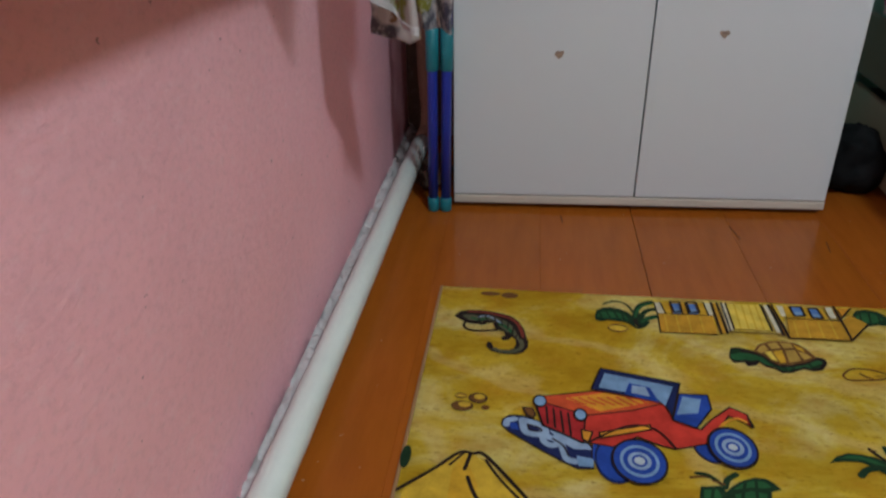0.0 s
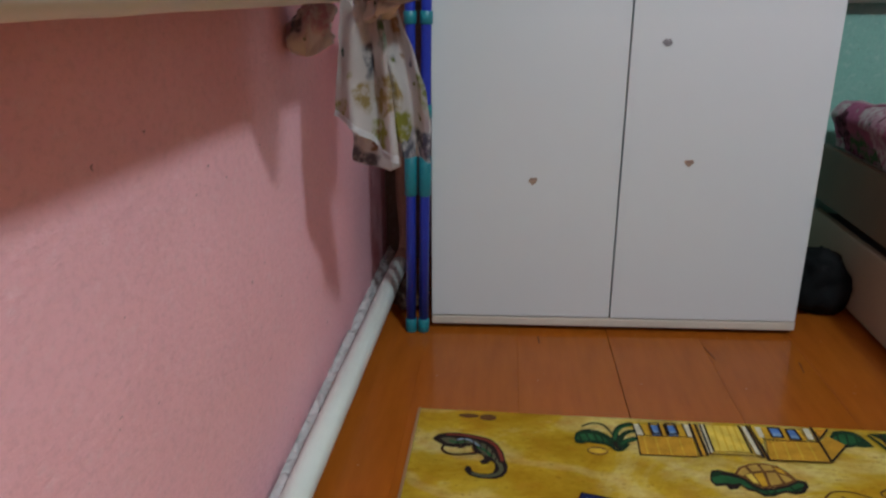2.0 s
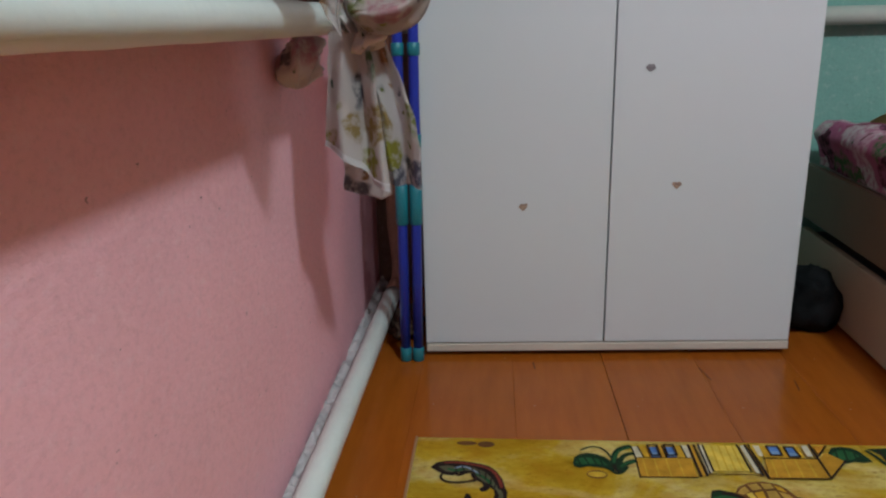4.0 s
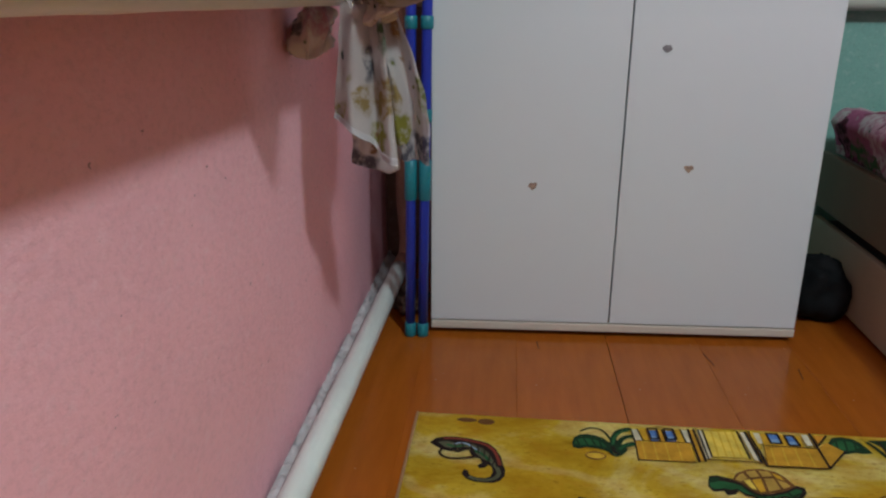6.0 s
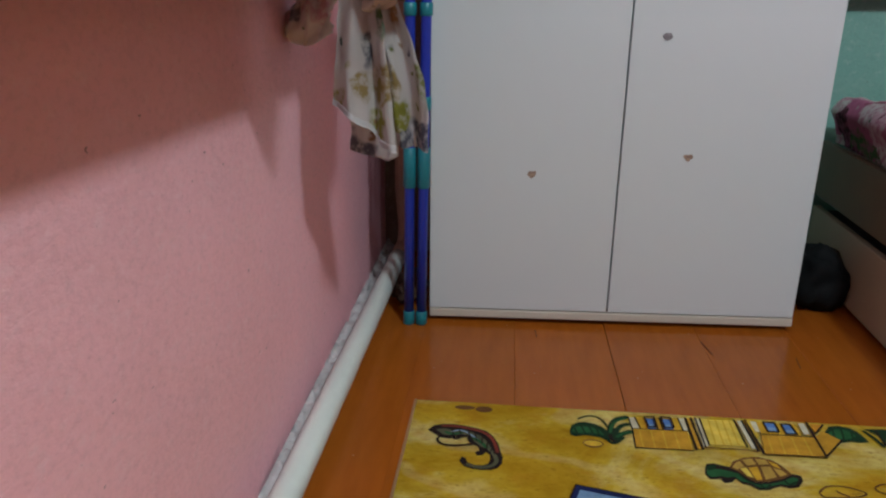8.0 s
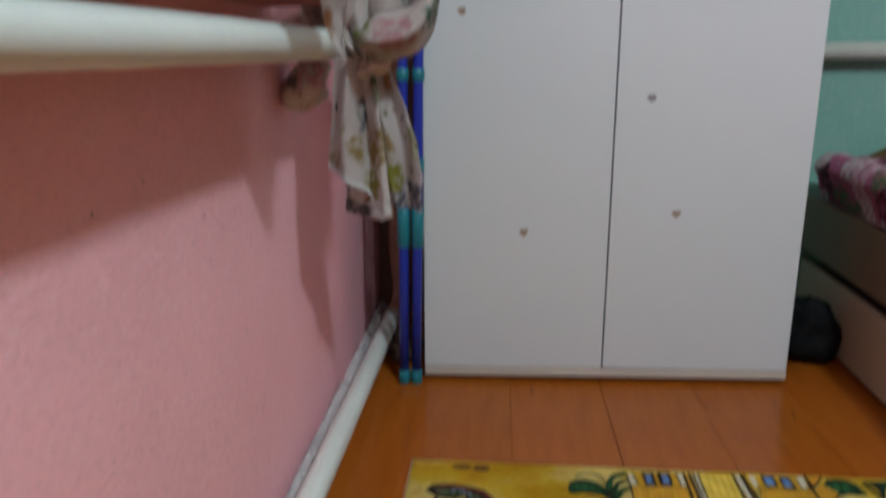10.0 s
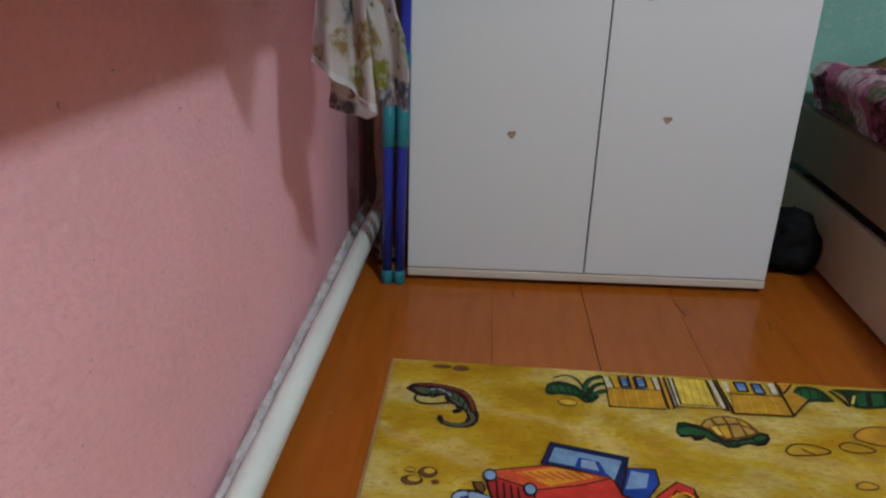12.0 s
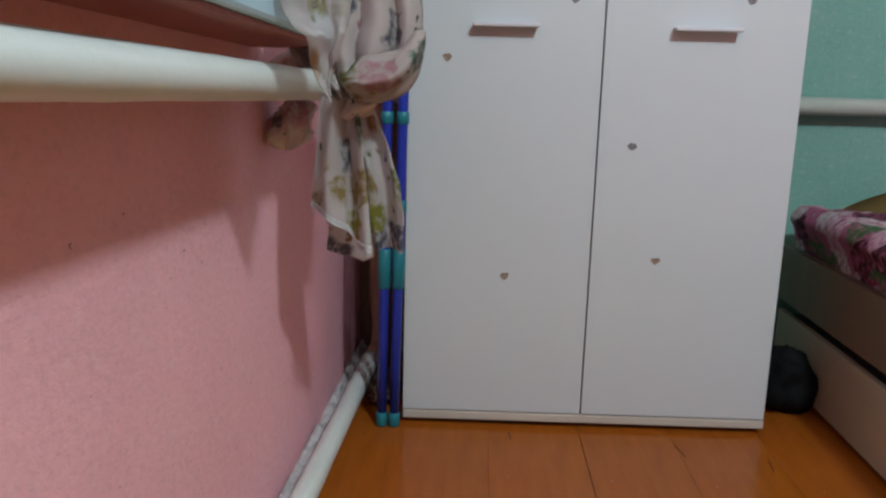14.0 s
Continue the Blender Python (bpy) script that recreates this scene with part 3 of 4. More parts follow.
def spread_top(u, v):
    y = -1.49 + 1.93 * v
    s = u * 1.0
    n = noise.noise(Vector((s * 6, y * 6, 0.7))) * 0.016 + noise.noise(Vector((s * 17, y * 16, 2.7))) * 0.012 + noise.noise(Vector((s * 40, y * 38, 5.7))) * 0.005
    if s < 0.16:
        k = s / 0.16
        return Vector((0.014 - 0.024 * k * k + n * 0.4, y, 0.350 + 0.080 * k))
    k = (s - 0.16) / 0.84
    ridge = 0.036 * math.sin(min(1, k / 0.05) * math.pi / 2) * math.exp(-(k / 0.30) ** 2)
    return Vector((-0.010 + 0.78 * k, y, 0.430 + ridge + n * min(1.0, 0.3 + k * 6)))


blanket = tagged(solid("bedspread", sheet(spread_top, 90, 150, 0.004), BEDSPREAD, smooth=True), "rumpled pink and white patterned bedspread on the bed", "bedspread")
blanket.matrix_world = BED

bag = tagged(solid("bag", lump(0.066, 0.072, 0.082, 7.0, 0.30, 1.7), BLACK_BAG, smooth=True), "small black bag on the floor between wardrobe and bed", "bag")
bag.matrix_world = pose(0.897, 1.905, 0)


# ---------------------------------------------------------------- printed rug
RUG_AT = pose(0.003, 1.398, 0, 0, 0, -2.4)
rug = empty("rug", RUG_AT, "yellow children's rug printed with a jeep, huts, animals and palms", "rug")


def rug_sheet(u, v):
    x, y = 0.90 * u, -1.45 * (1 - v)
    return Vector((x, y, 0.0045 + 0.0006 * noise.noise(Vector((x * 6, y * 6, 0)))))


part("carpet", sheet(rug_sheet, 50, 80, 0.003), RUG, rug, smooth=True)
part("binding", box(-0.0045, -1.452, 0.0004, 0.0005, 0.0025, 0.0058, 0.001), RUG_EDGE, rug, "frayed brown edge")

INK = {n: print_ink(n, c) for n, c in {
    "navy": (0.010, 0.016, 0.07), "blue": (0.015, 0.05, 0.26), "pane": (0.08, 0.17, 0.38), "sky": (0.16, 0.27, 0.42), "steel": (0.24, 0.33, 0.45), "white": (0.42, 0.46, 0.48),
    "red": (0.46, 0.035, 0.022), "ember": (0.50, 0.07, 0.022), "crimson": (0.33, 0.02, 0.02), "gold": (0.58, 0.25, 0.022), "orange": (0.45, 0.23, 0.02),
    "straw": (0.62, 0.45, 0.07), "cream": (0.55, 0.50, 0.34), "umber": (0.13, 0.055, 0.015), "ink": (0.018, 0.010, 0.008), "tan": (0.52, 0.33, 0.03),
    "ochre": (0.50, 0.28, 0.02), "green": (0.018, 0.085, 0.028), "dark": (0.010, 0.03, 0.012), "lizard": (0.085, 0.085, 0.045), "shell": (0.40, 0.25, 0.05), "maroon": (0.17, 0.03, 0.018)}.items()}


class Motif:
    """One printed picture on the rug; its shapes are laid over one another like inks. Centimetres from the rug's corner."""

    def __init__(self, name):
        self.name, self.bm, self.inks, self.layer = name, bmesh.new(), [], 0

    def lay(self, ink, pts, lift=0):
        if ink not in self.inks:
            self.inks.append(ink)
        z = 0.0054 + 0.00005 * self.layer + 0.000003 * lift
        f = self.bm.faces.new([self.bm.verts.new((x / 100, y / 100, z)) for x, y in pts])
        if f.calc_area() and f.normal.z < 0:
            f.normal_flip()
        f.material_index = self.inks.index(ink)

    def fill(self, ink, *pts):
        self.layer += 1
        self.lay(ink, pts)

    def dot(self, ink, x, y, rx, ry):
        self.layer += 1
        self.lay(ink, [(x + rx * math.cos(k * math.pi / 14), y + ry * math.sin(k * math.pi / 14)) for k in range(28)])

    def shape(self, ink, *pts):
        """A patch with its dark outline."""
        self.fill(ink, *pts)
        self.line("ink", 0.26, *pts, pts[0], curved=False)

    def line(self, ink, width, *pts, curved=True):
        """A brush stroke with round joints."""
        self.layer += 1
        if len(pts) > 2 and curved:
            pts = rounded(pts)
        for n, ((ax, ay), (bx, by)) in enumerate(zip(pts, pts[1:])):
            d = math.hypot(bx - ax, by - ay) or 1
            nx, ny = -(by - ay) / d * width / 2, (bx - ax) / d * width / 2
            self.lay(ink, [(ax + nx, ay + ny), (bx + nx, by + ny), (bx - nx, by - ny), (ax - nx, ay - ny)], n)
        self.layer += 1
        for n, (x, y) in enumerate(pts):
            self.lay(ink, [(x + width / 2 * math.cos(k * math.pi / 5), y + width / 2 * math.sin(k * math.pi / 5)) for k in range(10)], n)

    def done(self, label):
        bmesh.ops.triangulate(self.bm, faces=self.bm.faces[:])
        for f in self.bm.faces:
            f.normal_update()
            if f.normal.z < 0:
                f.normal_flip()
        me = bpy.data.meshes.new(self.name)
        self.bm.to_mesh(me)
        self.bm.free()
        for n in self.inks:
            me.materials.append(INK[n])
        ob = new(self.name, me)
        ob.parent = rug
        tagged(ob, label)


art = Motif("printed_jeep")
art.shape("navy", (12.5, -36.2), (12.6, -35.1), (13.5, -34.2), (15.2, -34.1), (16.5, -34.5), (24.6, -39.2), (24.6, -43.4), (22.6, -43.6), (21.0, -42.7), (18.1, -40.8), (13.5, -37.5))
art.line("steel", 0.95, (13.1, -36.2), (13.3, -35.3), (14.3, -34.9))
art.fill("blue", (13.6, -35.9), (14.5, -35.6), (14.9, -37.1), (13.8, -37.0))
art.line("steel", 1.00, (15.3, -35.0), (17.9, -35.9), (18.4, -37.6), (15.9, -37.5), (15.3, -35.2))
art.line("steel", 0.95, (18.2, -36.2), (18.2, -38.8), (19.3, -39.7), (20.3, -39.2))
art.line("steel", 1.00, (18.7, -38.0), (20.3, -38.9), (20.9, -40.7), (21.3, -42.1), (22.3, -42.4))
art.fill("steel", (19.0, -36.7), (21.7, -37.8), (24.1, -39.0), (24.6, -40.0), (22.2, -40.1), (20.2, -38.6))
art.fill("sky", (22.5, -41.3), (24.7, -41.7), (24.6, -43.2), (22.7, -43.2))
art.line("ink", 0.25, (16.1, -35.9), (17.6, -36.4), (17.9, -37.1), (16.4, -37.0), (16.1, -36.0))
art.line("ink", 0.28, (19.4, -38.4), (20.8, -39.6), (21.5, -41.5))
art.fill("blue", (24.6, -41.6), (24.8, -38.2), (28.0, -36.2), (30.1, -37.6), (28.1, -44.1), (25.9, -44.8))
art.dot("navy", 27.5, -41.6, 2.7, 4.2)
art.dot("blue", 27.5, -41.6, 2.4, 3.7)
art.dot("navy", 40.4, -37.5, 2.5, 3.4)
art.dot("blue", 40.4, -37.5, 2.2, 3.0)
art.shape("red", (16.9, -30.7), (18.3, -29.6), (27.0, -27.4), (35.6, -29.3), (36.1, -33.0), (39.5, -34.6), (41.2, -32.4), (44.3, -29.4), (46.4, -30.7), (46.5, -33.4), (45.5, -32.5), (43.8, -31.3), (41.8, -34.4), (40.6, -37.1), (35.5, -38.8), (33.7, -38.3), (30.8, -36.9), (27.4, -39.2), (24.4, -38.8), (18.1, -36.0))
art.shape("ember", (16.9, -30.7), (18.3, -29.6), (27.0, -27.4), (35.6, -29.3), (30.7, -31.5), (24.0, -33.3))
art.fill("gold", (21.3, -29.8), (27.2, -28.0), (33.3, -29.5), (26.2, -32.2))
for k in range(9):
    art.line("ember", 0.34, (20.6 + 1.35 * k, -29.9 + 0.16 * k), (21.9 + 1.35 * k, -30.6 + 0.1 * k), (22.9 + 1.3 * k, -31.0 + 0.1 * k))
art.shape("crimson", (16.9, -30.7), (24.0, -33.3), (23.5, -39.0), (18.1, -35.9))
art.line("ink", 0.32, (18.6, -32.1), (18.8, -35.6))
art.line("ink", 0.32, (19.6, -32.5), (19.8, -36.4))
art.line("ink", 0.32, (20.6, -32.9), (20.9, -37.2))
art.line("ink", 0.32, (21.6, -33.2), (21.9, -37.8))
art.shape("umber", (15.3, -32.7), (16.6, -32.6), (17.1, -33.9), (16.8, -34.8), (15.9, -34.2))
art.shape("gold", (23.3, -36.5), (24.8, -36.8), (24.2, -38.8), (23.4, -38.3))
art.shape("gold", (25.7, -36.8), (32.7, -34.5), (32.7, -35.5), (25.8, -37.9))
art.line("ink", 0.32, (24.1, -38.9), (29.6, -35.1), (33.3, -35.4), (35.5, -38.8))
art.line("gold", 0.45, (41.1, -36.2), (42.6, -33.4), (44.7, -32.0), (45.8, -32.7))
art.shape("navy", (26.8, -22.4), (38.1, -24.9), (36.0, -32.6), (35.1, -29.5), (25.1, -27.6))
art.fill("sky", (27.3, -23.6), (37.0, -25.8), (35.3, -30.3), (34.2, -28.7), (26.2, -27.1))
art.fill("blue", (30.7, -25.6), (33.6, -26.4), (34.6, -29.7), (29.8, -28.3))
art.fill("steel", (31.1, -26.1), (33.0, -26.4), (33.4, -28.5), (30.8, -27.9))
art.shape("blue", (37.6, -27.4), (41.6, -27.3), (41.6, -30.4), (38.9, -34.6), (35.9, -33.2))
art.fill("sky", (38.0, -28.0), (40.5, -28.4), (39.6, -31.5), (36.6, -32.1))
art.dot("ink", 30.5, -41.8, 3.6, 4.2)
art.dot("blue", 30.5, -41.8, 3.3, 3.8)
art.dot("sky", 30.5, -41.8, 2.5, 2.9)
art.dot("blue", 30.5, -41.8, 2.1, 2.4)
art.dot("steel", 30.5, -41.8, 1.5, 1.6)
art.dot("blue", 30.5, -41.8, 1.0, 1.1)
art.dot("white", 30.5, -41.8, 0.7, 0.7)
art.dot("ink", 42.9, -38.0, 3.2, 4.0)
art.dot("blue", 42.9, -38.0, 2.9, 3.5)
art.dot("sky", 42.9, -38.0, 2.3, 2.8)
art.dot("blue", 42.9, -38.0, 1.9, 2.3)
art.dot("steel", 42.9, -38.0, 1.4, 1.6)
art.dot("blue", 42.9, -38.0, 0.9, 1.0)
art.dot("white", 42.9, -38.0, 0.6, 0.6)
art.dot("ink", 17.7, -31.2, 1.0, 1.4)
art.dot("sky", 17.7, -31.2, 0.8, 1.0)
art.dot("ink", 23.3, -33.6, 1.0, 1.4)
art.dot("sky", 23.3, -33.6, 0.7, 1.0)
art.line("ink", 0.36, (46.2, -31.9), (46.5, -33.8))
art.done("printed red jeep with blue wheels")

art = Motif("printed_stone")
art.dot("ink", 6.7, -32.8, 1.6, 1.1)
art.dot("umber", 6.7, -32.8, 1.5, 1.0)
art.dot("tan", 7.0, -32.5, 0.9, 0.6)
art.done("printed brown stone")

art = Motif("printed_stone")
art.dot("ink", 8.8, -30.9, 1.4, 1.2)
art.dot("umber", 8.8, -30.9, 1.2, 1.0)
art.dot("tan", 9.0, -30.6, 0.8, 0.6)
art.done("printed brown stone")

art = Motif("printed_stone")
art.dot("umber", 10.0, -32.9, 0.6, 0.5)
art.done("printed brown stone")

art = Motif("printed_stone")
art.dot("umber", 6.3, -30.6, 0.9, 0.6)
art.dot("tan", 6.3, -30.6, 0.8, 0.3)
art.done("printed brown stone")

art = Motif("printed_stone")
art.dot("umber", 30.4, -10.6, 1.7, 1.2)
art.dot("tan", 30.4, -10.6, 1.5, 0.8)
art.done("printed brown stone")

art = Motif("printed_stone")
art.dot("umber", 8.8, -1.8, 1.8, 0.7)
art.done("printed brown stone")

art = Motif("printed_stone")
art.dot("umber", 12.2, -2.1, 1.5, 1.0)
art.done("printed brown stone")

art = Motif("printed_volcano")
art.fill("tan", (0.9, -49.5), (7.4, -42.4), (9.1, -42.3), (16.4, -49.6), (14.1, -51.6), (0.6, -53.0))
art.fill("ochre", (6.6, -45.4), (8.0, -42.7), (10.1, -47.9), (8.7, -51.8), (6.5, -51.1))
art.line("ink", 0.54, (-0.0, -49.7), (4.4, -45.4), (7.2, -42.3), (9.1, -42.3), (10.9, -42.7), (16.8, -50.1))
art.line("ink", 0.54, (8.7, -42.5), (8.2, -45.2))
art.line("ink", 0.54, (8.7, -46.6), (10.0, -49.8), (12.1, -51.8))
art.line("ink", 0.40, (10.8, -43.4), (12.9, -46.7), (16.1, -50.5))
art.line("ink", 0.36, (7.8, -42.4), (6.2, -44.7))
art.dot("dark", 0.3, -43.8, 0.7, 2.1)
art.done("printed brown volcano")

art = Motif("printed_house")
art.fill("orange", (37.6, -5.5), (46.6, -5.3), (46.3, -11.1), (37.2, -11.2))
art.fill("tan", (37.3, -1.9), (47.0, -1.1), (46.8, -5.3), (37.5, -5.7))
art.fill("ochre", (38.5, -1.8), (45.6, -1.3), (45.8, -5.2), (38.8, -5.4))
art.fill("cream", (37.3, -1.9), (38.3, -1.8), (38.6, -5.2), (37.5, -5.5))
art.fill("cream", (45.9, -1.2), (46.8, -1.2), (46.7, -5.1), (45.9, -5.2))
art.fill("pane", (39.9, -2.0), (41.5, -1.9), (41.5, -5.1), (40.1, -5.3))
art.fill("pane", (42.7, -1.9), (44.3, -1.8), (44.4, -5.0), (42.8, -5.2))
art.fill("sky", (40.1, -3.8), (41.4, -3.7), (41.5, -5.0), (40.2, -5.1))
art.fill("sky", (42.9, -3.7), (44.1, -3.6), (44.2, -4.8), (43.0, -5.0))
art.fill("orange", (41.8, -1.8), (42.4, -1.8), (42.5, -5.2), (41.8, -5.3))
art.line("ink", 0.26, (37.2, -1.8), (37.4, -5.7), (37.2, -11.3), curved=False)
art.line("ink", 0.26, (38.3, -1.8), (38.8, -5.4), curved=False)
art.line("ink", 0.26, (41.7, -1.7), (41.7, -5.3), curved=False)
art.line("ink", 0.26, (42.5, -1.6), (42.6, -5.2), curved=False)
art.line("ink", 0.26, (45.7, -1.3), (45.9, -5.2), curved=False)
art.line("ink", 0.20, (37.5, -5.5), (46.8, -5.3), curved=False)
art.line("ink", 0.24, (37.2, -11.2), (46.4, -11.0), curved=False)
art.line("tan", 0.22, (38.5, -6.1), (38.4, -10.9), curved=False)
art.line("tan", 0.22, (40.4, -5.9), (40.3, -11.0), curved=False)
art.line("tan", 0.22, (42.3, -5.9), (42.2, -11.0), curved=False)
art.line("tan", 0.22, (44.3, -5.9), (44.2, -10.9), curved=False)
art.fill("orange", (47.2, -1.3), (48.2, -1.2), (48.0, -10.6), (46.9, -10.7))
art.fill("cream", (48.5, -1.3), (49.2, -1.3), (49.1, -9.5), (48.2, -10.0))
art.line("ink", 0.42, (47.0, -1.3), (46.9, -10.8), curved=False)
art.line("ink", 0.42, (47.9, -1.2), (47.9, -10.6), curved=False)
art.line("ink", 0.30, (48.7, -1.1), (48.5, -10.0), curved=False)
art.fill("straw", (49.5, -1.4), (55.1, -1.4), (55.0, -9.2), (49.2, -9.1))
art.line("tan", 0.30, (50.8, -1.5), (50.3, -9.0), curved=False)
art.line("tan", 0.30, (52.0, -1.5), (51.6, -9.0), curved=False)
art.line("tan", 0.30, (53.2, -1.4), (52.8, -9.1), curved=False)
art.line("tan", 0.30, (54.3, -1.5), (54.0, -9.1), curved=False)
art.line("ink", 0.32, (49.4, -1.3), (49.2, -9.3), curved=False)
art.line("ink", 0.36, (55.2, -1.2), (55.2, -9.3), curved=False)
art.line("umber", 0.24, (48.4, -10.2), (55.1, -10.1), (56.4, -10.5), curved=False)
art.fill("cream", (55.6, -1.4), (56.4, -1.3), (56.5, -9.8), (55.8, -9.7))
art.line("ink", 0.46, (56.5, -1.3), (56.7, -10.3), curved=False)
art.line("ink", 0.46, (57.2, -1.2), (57.4, -11.0), curved=False)
art.fill("ochre", (58.9, -1.4), (65.3, -1.5), (65.2, -5.3), (58.6, -5.1))
art.fill("tan", (57.2, -1.4), (57.9, -1.3), (58.1, -6.2), (57.5, -6.6))
art.fill("cream", (57.8, -1.3), (58.8, -1.4), (58.6, -4.6), (57.8, -4.7))
art.fill("pane", (59.9, -1.6), (61.8, -1.6), (61.7, -4.5), (59.9, -4.5))
art.fill("pane", (62.8, -1.9), (64.3, -1.9), (64.5, -4.9), (62.7, -4.9))
art.fill("sky", (60.1, -3.1), (61.5, -3.1), (61.5, -4.3), (60.0, -4.3))
art.fill("sky", (62.9, -3.5), (64.2, -3.5), (64.3, -4.7), (62.9, -4.7))
art.fill("cream", (65.8, -1.2), (66.9, -1.1), (66.7, -4.5), (65.7, -4.6))
art.fill("orange", (58.5, -5.5), (67.2, -5.3), (67.1, -10.8), (57.5, -11.2))
art.line("tan", 0.22, (59.4, -6.1), (58.8, -10.9), curved=False)
art.line("tan", 0.22, (61.3, -5.9), (60.7, -10.9), curved=False)
art.line("tan", 0.22, (63.3, -5.8), (62.8, -10.8), curved=False)
art.line("tan", 0.22, (65.2, -5.8), (64.9, -10.7), curved=False)
art.line("ink", 0.26, (58.5, -5.3), (67.2, -5.3), curved=False)
art.line("ink", 0.24, (57.5, -11.2), (67.0, -11.0), curved=False)
art.fill("orange", (67.2, -5.3), (69.1, -3.4), (71.1, -5.9), (67.2, -10.7))
art.fill("gold", (67.7, -1.4), (69.6, -1.4), (67.8, -3.8))
art.line("ink", 0.42, (67.3, -0.9), (67.0, -11.0), curved=False)
art.line("ink", 0.36, (67.0, -11.0), (71.4, -5.7), curved=False)
art.line("ink", 0.36, (67.6, -4.4), (69.9, -1.3), curved=False)
art.line("ink", 0.34, (39.9, -2.0), (41.5, -1.9), (41.5, -5.1), (40.1, -5.3), (39.9, -2.0), curved=False)
art.line("ink", 0.34, (42.7, -1.9), (44.3, -1.8), (44.4, -5.0), (42.8, -5.2), (42.7, -1.9), curved=False)
art.line("ink", 0.34, (59.9, -1.6), (61.8, -1.6), (61.7, -4.5), (59.9, -4.5), (59.9, -1.6), curved=False)
art.line("ink", 0.34, (62.8, -1.9), (64.3, -1.9), (64.5, -4.9), (62.7, -4.9), (62.8, -1.9), curved=False)
art.done("printed huts with blue windows")

art = Motif("printed_palm")
art.fill("dark", (26.8, -7.3), (27.2, -5.5), (28.3, -4.5), (29.6, -4.2), (31.1, -4.6), (32.4, -5.5), (33.4, -7.0), (33.9, -8.9), (32.9, -9.6), (31.7, -8.7), (30.4, -8.5), (29.1, -8.3), (27.8, -8.8), (26.9, -8.5))
art.fill("green", (27.1, -7.3), (27.8, -6.0), (29.1, -5.5), (30.8, -5.9), (31.9, -6.6), (32.5, -8.0), (31.6, -7.9), (30.5, -7.5), (29.4, -7.6), (28.0, -7.9))
art.line("dark", 0.34, (27.6, -5.8), (28.0, -7.9))
art.line("dark", 0.34, (28.8, -5.4), (29.4, -7.8))
art.line("dark", 0.34, (30.1, -5.4), (30.7, -8.0))
art.line("dark", 0.34, (31.4, -6.2), (31.7, -8.4))
art.line("dark", 0.36, (28.5, -3.4), (30.2, -2.3), (31.7, -2.5), (32.7, -3.7), (33.3, -5.6))
art.fill("ink", (33.0, -6.7), (33.7, -5.2), (34.5, -5.8), (35.0, -9.4), (34.1, -10.5), (33.3, -9.4))
art.line("dark", 1.00, (33.5, -7.3), (34.0, -4.8), (35.1, -2.9), (36.8, -2.0))
art.line("green", 0.50, (33.6, -7.0), (34.1, -5.0), (35.3, -3.2), (36.7, -2.5))
art.line("dark", 0.90, (34.2, -8.3), (35.0, -5.8), (36.1, -4.6), (37.0, -4.3))
art.line("dark", 1.10, (34.3, -9.0), (35.4, -7.5), (36.9, -6.6))
art.line("green", 0.60, (34.6, -8.4), (35.6, -7.3), (36.8, -6.8))
art.line("dark", 0.50, (32.5, -8.5), (33.4, -10.3), (34.5, -10.0), (35.6, -8.5))
art.done("printed green palm leaves")

art = Motif("printed_palm")
art.fill("dark", (69.7, -2.9), (71.0, -1.1), (72.7, -0.7), (74.3, -1.1), (75.2, -2.2), (75.8, -4.3), (75.9, -5.3), (74.3, -5.6), (73.1, -5.4), (71.6, -5.9), (70.2, -6.1), (69.4, -5.2))
art.fill("green", (70.2, -3.2), (71.5, -1.9), (73.1, -1.8), (74.0, -2.4), (74.5, -3.7), (73.2, -4.6), (71.7, -5.1), (70.2, -5.1))
art.line("dark", 0.34, (71.4, -1.6), (70.4, -5.6))
art.line("dark", 0.34, (72.9, -1.2), (71.9, -5.6))
art.line("dark", 0.34, (74.2, -1.6), (73.6, -5.0))
art.line("straw", 0.35, (74.6, -0.9), (75.5, -1.5))
art.done("printed green palm leaves")

art = Motif("printed_palm")
art.fill("dark", (76.7, -1.3), (79.8, -1.0), (82.7, -1.0), (86.4, -0.7), (89.4, -0.9), (89.4, -2.8), (88.1, -5.5), (85.2, -5.9), (82.7, -6.5), (80.5, -6.9), (78.8, -6.8), (78.2, -6.0), (78.2, -4.3))
art.fill("green", (80.2, -2.7), (82.3, -1.7), (81.0, -5.7), (79.5, -6.2))
art.fill("green", (83.2, -2.0), (85.4, -1.7), (84.1, -5.3), (82.0, -5.9))
art.fill("green", (86.2, -2.0), (88.5, -2.1), (88.2, -4.2), (85.5, -5.2))
art.line("tan", 0.32, (76.9, -2.0), (77.9, -3.3), (78.1, -5.0))
art.line("straw", 0.40, (80.0, -3.1), (78.7, -5.5))
art.line("ink", 0.40, (78.4, -1.5), (78.2, -6.0))
art.line("ink", 0.40, (83.2, -1.1), (81.3, -6.3))
art.line("ink", 0.40, (86.3, -0.9), (84.4, -6.0))
art.line("dark", 0.60, (76.4, -2.1), (77.2, -4.1), (77.7, -6.4))
art.done("printed green palm leaves")

art = Motif("printed_lizard")
